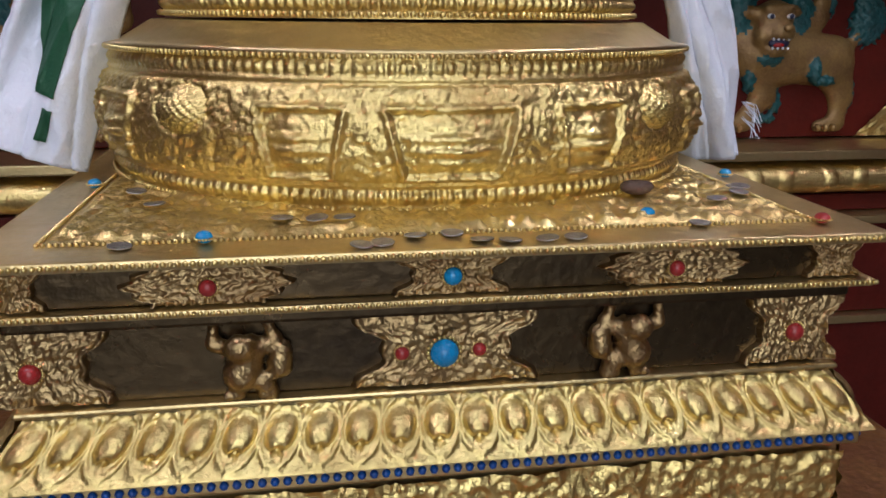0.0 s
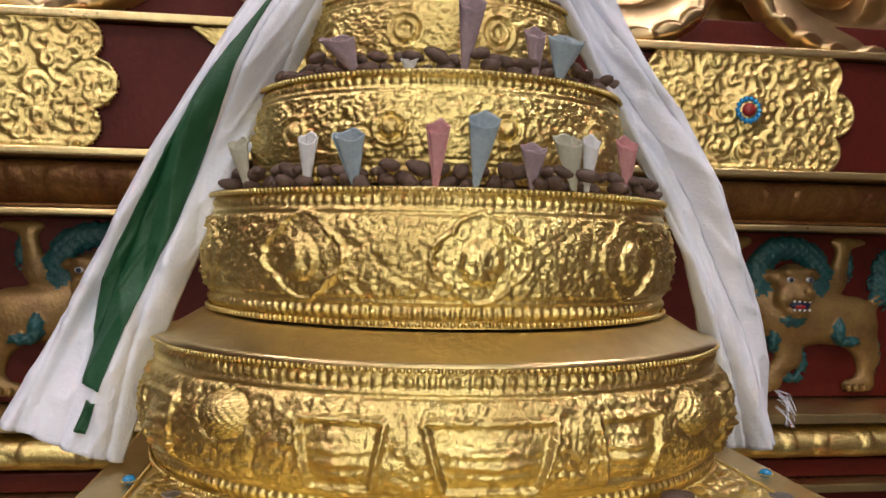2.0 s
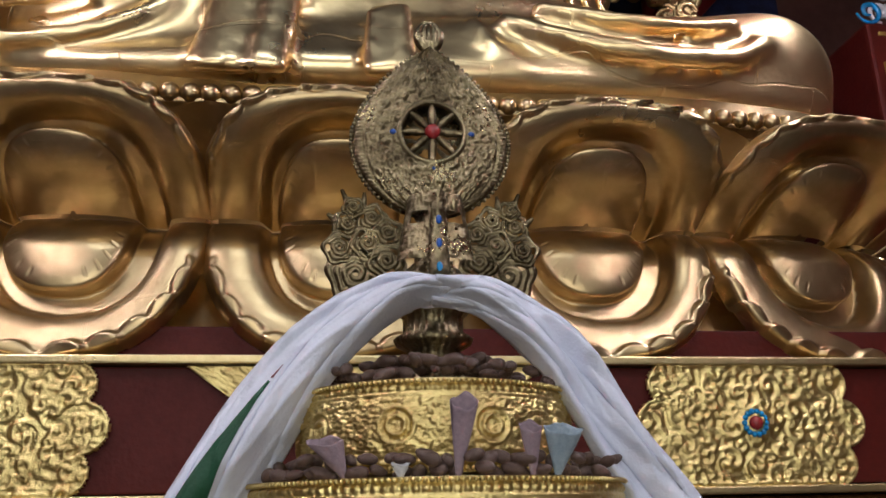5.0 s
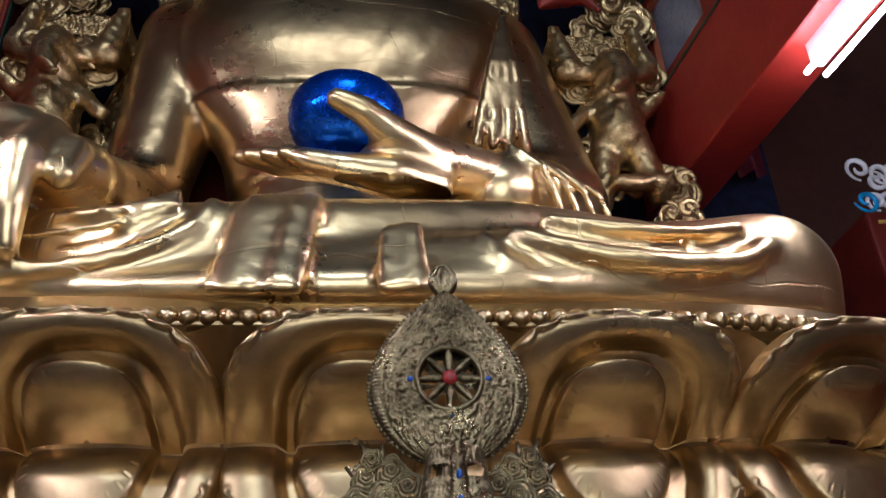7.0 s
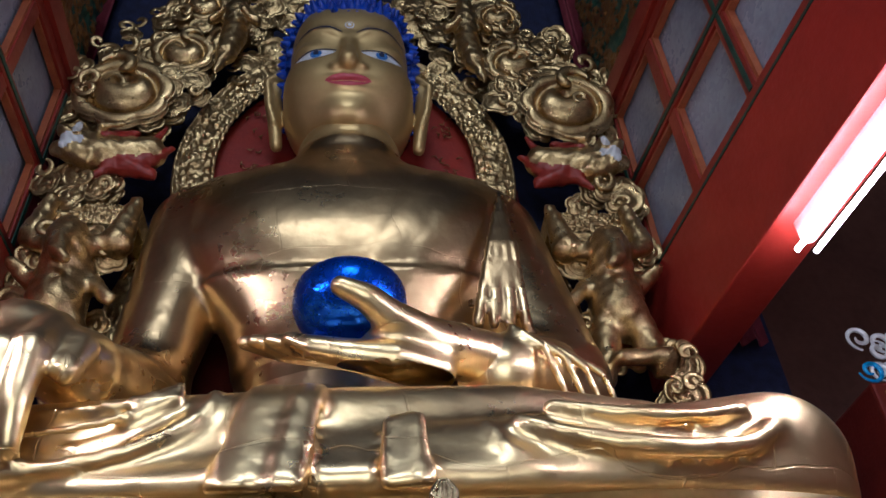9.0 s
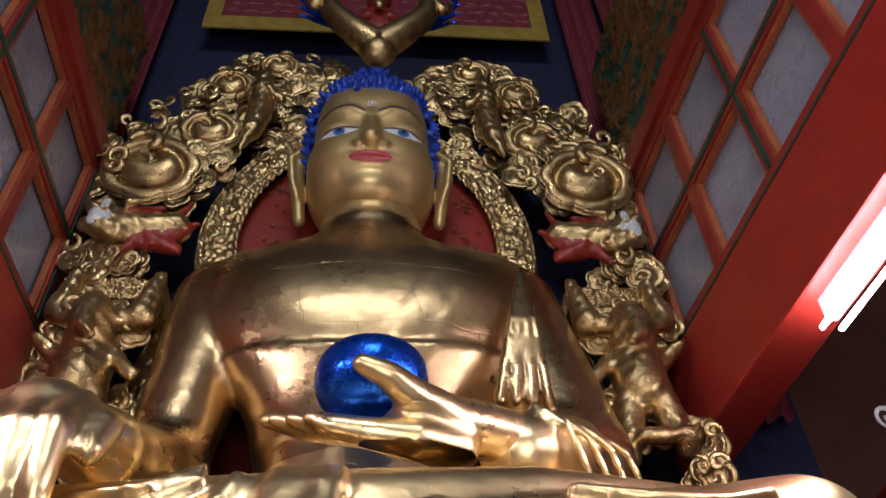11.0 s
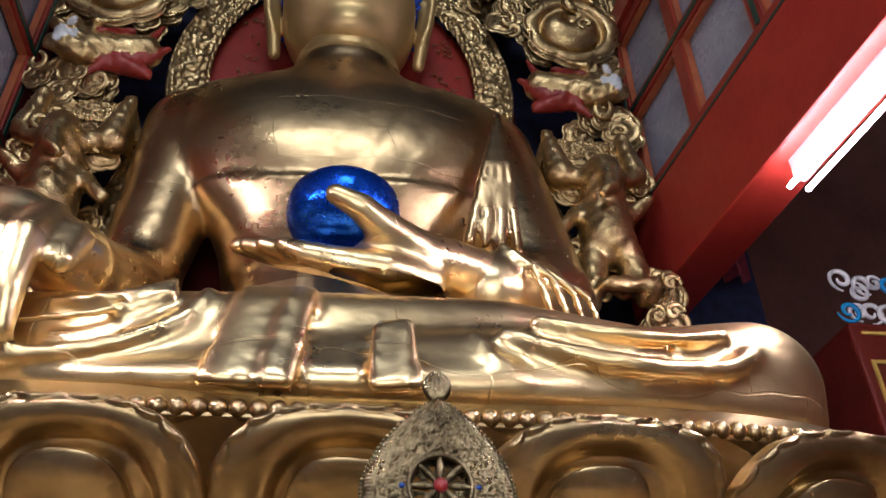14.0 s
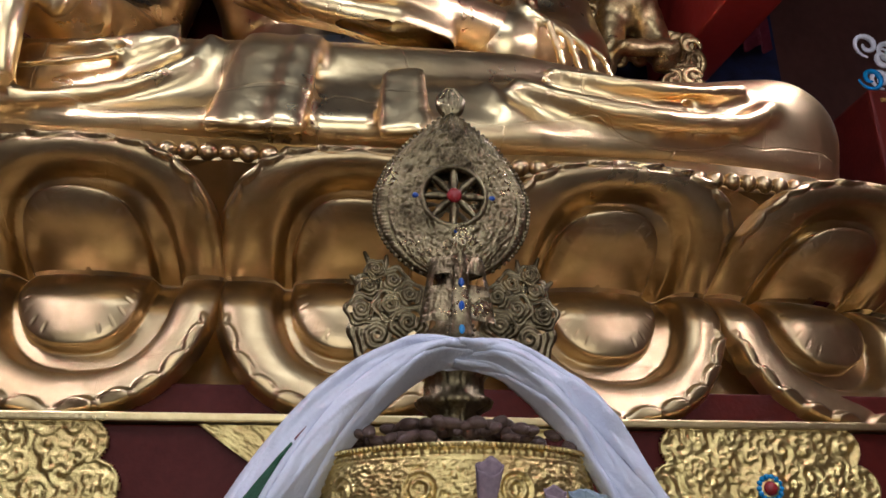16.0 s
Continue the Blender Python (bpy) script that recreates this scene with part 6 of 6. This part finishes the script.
def tube_lamp(sx, xw, turn, shift=0.0):
    Lm = thing("tube_lamp", "lit twin fluorescent tube lamp fixed to the beam", "lamp", "tube lamps", at=(xw, 0, 0))
    Lm.rotation_euler = (0, 0, radians(turn))
    y0, y1, z = LAMP[0] + shift, LAMP[1] + shift, LAMP[2]
    part("housing", box(-0.03, 0.03, y0 + 0.02, y1 - 0.02, z + 0.025, z + 0.16, 0.01), LAMP_WHITE, Lm, smooth=False)
    for dx in (-0.05, 0.05):
        v, f = sweep([(dx, y0, z), (dx, (y0 + y1) / 2, z), (dx, y1, z)], 0.0132, 12)
        mesh_of("tube", v, f, TUBE, Lm, "glowing fluorescent tube")
    return Lm


screen(1, 2.057, SPLAY)
screen(-1, -2.30, 0.0)
beam(1, 2.06, SPLAY)
beam(-1, -2.30, 0.0)
# right lamp at 0.0 is real; the others are assumed, added for light
for shift in (0.0, -2.6):
    tube_lamp(1, 2.09, SPLAY, shift)
    tube_lamp(-1, -2.29, 0.0, shift - 0.7)

# dark side hall beyond the beam: a cabinet with gilt lines and a white carved dragon ornament
cab = thing("side_cabinet", "dark red cabinet with fine gilt lines in the side hall", "cabinet")
part("body", box(2.62, 4.6, 2.2, 3.2, 0.004, 4.16, 0.02), RED_DARK, cab, smooth=False)
for b in ((2.68, 2.70, 2.6, 3.9), (3.3, 3.32, 2.6, 3.9)):
    part("gilt_line", box(b[0], b[1], 2.188, 2.199, b[2], b[3]), CLOTH_GOLD, cab, smooth=False)
for z in (3.9, 4.08):
    part("gilt_line", box(2.68, 4.4, 2.188, 2.199, z, z + 0.02), CLOTH_GOLD, cab, smooth=False)
for x, z, w, h in ((3.40, 3.45, 0.9, 0.50), (3.40, 2.85, 0.9, 0.50)):
    for b in ((x, x + w, z, z + 0.014), (x, x + w, z + h, z + h + 0.014), (x, x + 0.014, z + 0.015, z + h - 0.001), (x + w - 0.014, x + w, z + 0.015, z + h - 0.001)):
        part("panel_line", box(b[0], b[1], 2.188, 2.199, b[2], b[3]), CLOTH_GOLD, cab, smooth=False)
orn = thing("crest_ornament", "pale carved scroll ornament standing on the dark cabinet", "ornament", at=(2.70, 2.25, 4.16))
rng = np.random.default_rng(77)
for k in range(22):
    tt = np.linspace(0, 1, 22)
    r = rng.uniform(0.05, 0.085) * (1 - 0.75 * tt)
    an = rng.uniform(0, 6) + tt * 8 * rng.choice([-1, 1])
    cx, cz = 0.075 * (k % 11) + rng.uniform(-0.02, 0.02), 0.07 + 0.15 * (k // 11) + rng.uniform(0, 0.10)
    v, f = sweep(np.stack([cx + r * np.cos(an), 0.012 * np.sin(k) + 0 * tt, cz + r * np.sin(an)], -1), 0.006 + 0.010 * np.sin(np.pi * tt), 6)
    mesh_of("scroll", v, f, LAMP_WHITE if k % 5 else TURQ, orn)

# ---------------------------------------------------------------- offering scarf over the mandala
def scarf_strand(ctrl, half, ribs, lo, hi, y_fold, n=180, m=64, lift=0.0, swirl=0.0):
    """Cloth strip along a curve, gathered in lengthwise folds; lo..hi is the part of its width."""
    c = curve_pts(ctrl, n)
    hw = np.interp(np.linspace(0, 1, n), np.linspace(0, 1, len(half)), half)
    tng = np.gradient(c, axis=0)
    tng /= np.linalg.norm(tng, axis=1, keepdims=True)
    acr = np.cross(tng, np.array((0, -1.0, 0)))
    acr /= np.linalg.norm(acr, axis=1, keepdims=True)
    lo, hi = np.ones(n) * lo, np.ones(n) * hi
    w = lo[:, None] + (hi - lo)[:, None] * np.linspace(0, 1, m)[None]
    s = np.linspace(0, 1, n)[:, None]
    bulge = y_fold * (1 - w ** 2) * 1.4
    fold = 0.024 * np.sin(w * ribs + 3.0 * np.sin(s * 5 + swirl)) * (0.5 + 0.5 * np.sin(s * 9 + swirl) ** 2) + 0.008 * np.abs(np.sin(s * 17 + w * 3 + swirl))
    fold += 0.007 * (1 - np.abs(np.sin(s * 13 + w * 2.6 + 2.2 * np.sin(s * 7 + swirl)))) ** 2 + 0.005 * (1 - np.abs(np.sin(s * 29 - w * 3.4 + 1.5 * np.sin(w * 4 + s * 11)))) ** 2 - 0.010 * (1 - np.abs(np.sin(w * 4.2 + s * 6 + swirl))) ** 4
    roll = 0.020 * np.exp(-((w - 0.82) / 0.16) ** 2)
    P = c[:, None] + acr[:, None] * (hw[:, None] * w)[..., None]
    P[..., 1] -= bulge + fold + roll + lift
    return P


scarf = thing("offering_scarf", "long white silk scarf with a green stripe draped over the mandala", "scarf")
LEFT = [(0.012, -0.075, 2.050), (-0.075, -0.085, 2.040), (-0.19, -0.07, 1.958), (-0.285, -0.06, 1.83), (-0.375, -0.06, 1.66), (-0.448, -0.07, 1.50), (-0.505, -0.09, 1.36), (-0.553, -0.13, 1.225)]
RIGHT = [(-0.012, -0.078, 2.050), (0.08, -0.085, 2.036), (0.185, -0.07, 1.955), (0.285, -0.06, 1.81), (0.395, -0.055, 1.65), (0.455, -0.05, 1.50), (0.515, -0.04, 1.34), (0.545, -0.03, 1.185)]
WL, WR = [0.020, 0.034, 0.050, 0.060, 0.064, 0.066, 0.074, 0.088], [0.022, 0.034, 0.044, 0.050, 0.056, 0.052, 0.058, 0.050]


def cloth(name, P, mat, label, thick=0.0022):
    v, f = grid_mesh(P)
    me = mesh_of(name, v, f, mat, scarf, label)
    md = me.modifiers.new("thickness", "SOLIDIFY")
    md.thickness = thick
    return me


cloth("left_strand", scarf_strand(LEFT, WL, 3.2, -1, 1, 0.030, swirl=0.4), WHITE, "white silk hanging end")
cloth("right_strand", scarf_strand(RIGHT, WR, 3.6, -1, 1, 0.030, swirl=2.0), WHITE, "white silk hanging end")
q = np.linspace(0, 1, 180)
st = scarf_strand(LEFT, WL, 3.2, 0.30 - 0.62 * smooth_step(q, 0.33, 0.72), 0.30 + 0.34 * smooth_step(q, 0.33, 0.55) - 0.62 * smooth_step(q, 0.76, 0.92), 0.030, lift=0.004, swirl=0.4)
cloth("green_stripe", st[66:164], KGREEN, "dark green silk stripe")
cloth("red_tip", st[61:66], CLOTH_RED, "short red tip of the stripe")
cloth("green_patch", scarf_strand(LEFT, WL, 3.2, -0.35, -0.18, 0.030, m=10, lift=0.004, swirl=0.4)[166:175], KGREEN, "small green fleck")
rng = np.random.default_rng(12)
fr = []
for k in range(16):
    p0 = np.array((0.585 + rng.uniform(-0.004, 0.006), -0.06, 1.26 + rng.uniform(-0.02, 0.02)))
    fr.append(sweep([p0, p0 + np.array((0.018, -0.004, -0.014 + rng.uniform(-0.01, 0.01))), p0 + np.array((0.024 + rng.uniform(-0.01, 0.01), -0.004, -0.034))], 0.0006, 4))
v, f = merge(*fr)
mesh_of("frayed_threads", v, f, WHITE, scarf, "frayed white threads")

# ---------------------------------------------------------------- offering pebbles on the tiers
peb = []
for k in range(5):
    v, f = ball((0, 0, 0), (1.0, 0.78, 0.62), 12, 8)
    v = v * (1 + 0.12 * np.sin(v[:, :1] * 3.1 + k) * np.cos(v[:, 1:2] * 2.7 + 2 * k))
    me = bpy.data.meshes.new("pebble")
    me.from_pydata([tuple(p) for p in v], [], [tuple(int(i) for i in q) for q in f])
    me.materials.append(STONE)
    me.polygons.foreach_set("use_smooth", [True] * len(me.polygons))
    peb.append(me)
rng = np.random.default_rng(3)
for r0, r1, z, n in ((0.312, 0.356, 1.588, 150), (0.232, 0.284, 1.750, 120), (0.060, 0.200, 1.887, 120)):
    for k in range(n):
        a = 2 * np.pi * (k + rng.uniform(-0.3, 0.3)) / n if r1 < 0.3 or r0 > 0.3 else rng.uniform(0, 6.283)
        r, s = rng.uniform(r0, r1), rng.uniform(0.011, 0.0165)
        ob = new("pebble", peb[rng.integers(5)])
        heap = 0.018 + (0.016 if k % 2 else 0.0) + 0.006 * rng.uniform(0, 1) + (0.030 * (0.2 - r) / 0.13 if r0 < 0.1 else 0.0)
        ob.location = (r * math.sin(a), -r * math.cos(a), z - 0.010 + heap)
        ob.rotation_euler = (rng.uniform(-0.5, 0.5), rng.uniform(-0.5, 0.5), rng.uniform(0, 6))
        ob.scale = (s * 1.25, s, s)
        tagged(ob, "dark brown offering pebble heaped on a mandala tier", "pebble", "offering pebbles")


# ---------------------------------------------------------------- rolled banknotes stuck among the pebbles
def paper(name, base, ink):
    m = material(name, base, 0.75, scale=18, color2=ink, bump=0.15, bscale=200)
    return m


NOTES = {"blue-grey": paper("blue_grey_note", (0.34, 0.40, 0.43), (0.17, 0.23, 0.27)), "pink": paper("pink_note", (0.56, 0.30, 0.29), (0.36, 0.14, 0.15)),
         "olive": paper("olive_note", (0.48, 0.45, 0.36), (0.30, 0.30, 0.22)), "mauve": paper("mauve_note", (0.34, 0.25, 0.26), (0.17, 0.12, 0.14)), "white": paper("pale_note", (0.66, 0.65, 0.62), (0.46, 0.47, 0.50))}


def banknote(deg, R, z, h, w, tint, lean, twist):
    """A note rolled to a cone: narrow at the foot, flaring and open at the top."""
    n, m = 20, 40
    t, k = np.meshgrid(np.linspace(0, 1, n), np.linspace(-1, 1, m), indexing="ij")
    rad = 0.003 + w * t * (1 + 0.10 * k)
    an = k * 3.5 + twist * 3
    X = rad * np.sin(an) + lean * h * t
    Y = -rad * np.cos(an) * 0.5 - 0.0012 * k
    slant = np.abs(np.mod(k * 1.15 + twist + 1.0, 2.0) - 1.0)
    Z = h * t * (0.80 + 0.26 * slant) + 0.0015 * np.sin(an * 4 + t * 9) * t
    v, f = grid_mesh(np.stack([X, Y, Z], -1))
    ob = mesh_of("banknote", v, f, NOTES[tint])
    md = ob.modifiers.new("thickness", "SOLIDIFY")
    md.thickness = 0.0007
    a = radians(deg)
    ob.location = (R * math.sin(a), -R * math.cos(a), z)
    ob.rotation_euler = (0.05, 0, a * 0.6)
    return tagged(ob, tint + " banknote rolled to a cone among the pebbles", "banknote", "offered banknotes")


for deg, h, w, tint, lean, tw in ((-60.4, 0.085, 0.017, "olive", -0.25, 0.4), (-38.1, 0.082, 0.013, "white", 0.02, 0.0), (-25.8, 0.085, 0.021, "blue-grey", -0.12, 0.5), (-8.0, 0.098, 0.014, "pink", 0.03, 0.6),
                                  (0.6, 0.112, 0.021, "blue-grey", 0.10, 0.2), (13.5, 0.070, 0.017, "mauve", 0.0, -0.5), (24.6, 0.088, 0.022, "olive", -0.18, -0.3), (28.5, 0.090, 0.012, "white", 0.06, 0.2), (44.7, 0.098, 0.020, "pink", -0.05, 0.5)):
    banknote(deg, 0.343, 1.592, h * 0.84, w * 0.85, tint, lean, tw)
for deg, h, w, tint, lean, tw in ((-33.0, 0.062, 0.026, "mauve", -0.55, 0.3), (-0.6, 0.118, 0.017, "mauve", 0.10, 0.4), (22.0, 0.080, 0.015, "mauve", -0.05, 0.2), (31.0, 0.078, 0.030, "blue-grey", 0.15, -0.2), (-16.5, 0.022, 0.010, "white", 0.0, 0.0)):
    banknote(deg, 0.272, 1.752, h * 0.88, w * 0.9, tint, lean, tw)

# ---------------------------------------------------------------- coins strewn on the plate
pr = [(0.0002, 0.0), (0.0118, 0.0), (0.0124, 0.0005), (0.0124, 0.0014), (0.0118, 0.0019), (0.0108, 0.0016), (0.0002, 0.0016)]
v, f = grid_mesh(lathe(pr, 28), closed_u=True)
coin = mesh_of("coin", v, f, COIN)
tagged(coin, "tarnished silver coin lying on the gilt plate", "coin", "offered coins")
coin.location = (0.281, -0.538, 1.1915)
for k, (x, y, z) in enumerate(((0.396, -0.40, 1.2025), (0.400, -0.405, 1.2045), (0.385, -0.43, 1.2025), (-0.048, -0.551, 1.1915), (-0.008, -0.547, 1.1915), (-0.107, -0.578, 1.1905), (-0.085, -0.572, 1.1905), (0.122, -0.574, 1.1905), (0.090, -0.577, 1.1905), (-0.348, -0.552, 1.1905),
                               (-0.188, -0.495, 1.2015), (-0.150, -0.500, 1.2015), (-0.120, -0.499, 1.2015), (-0.336, -0.407, 1.2015), (0.049, -0.579, 1.1905), (0.34, -0.46, 1.2015), (-0.37, -0.33, 1.2015), (0.02, -0.572, 1.1905))):
    c = copy_thing(coin, pose(x, y, z, 4 * math.sin(k), 5 * math.cos(2 * k), 40 * k))
d = new("pebble", peb[1])
d.location, d.scale = (0.258, -0.405, 1.207), (0.022, 0.016, 0.016)
tagged(d, "dark brown offering pebble lying on the gilt plate", "pebble", "offering pebbles")
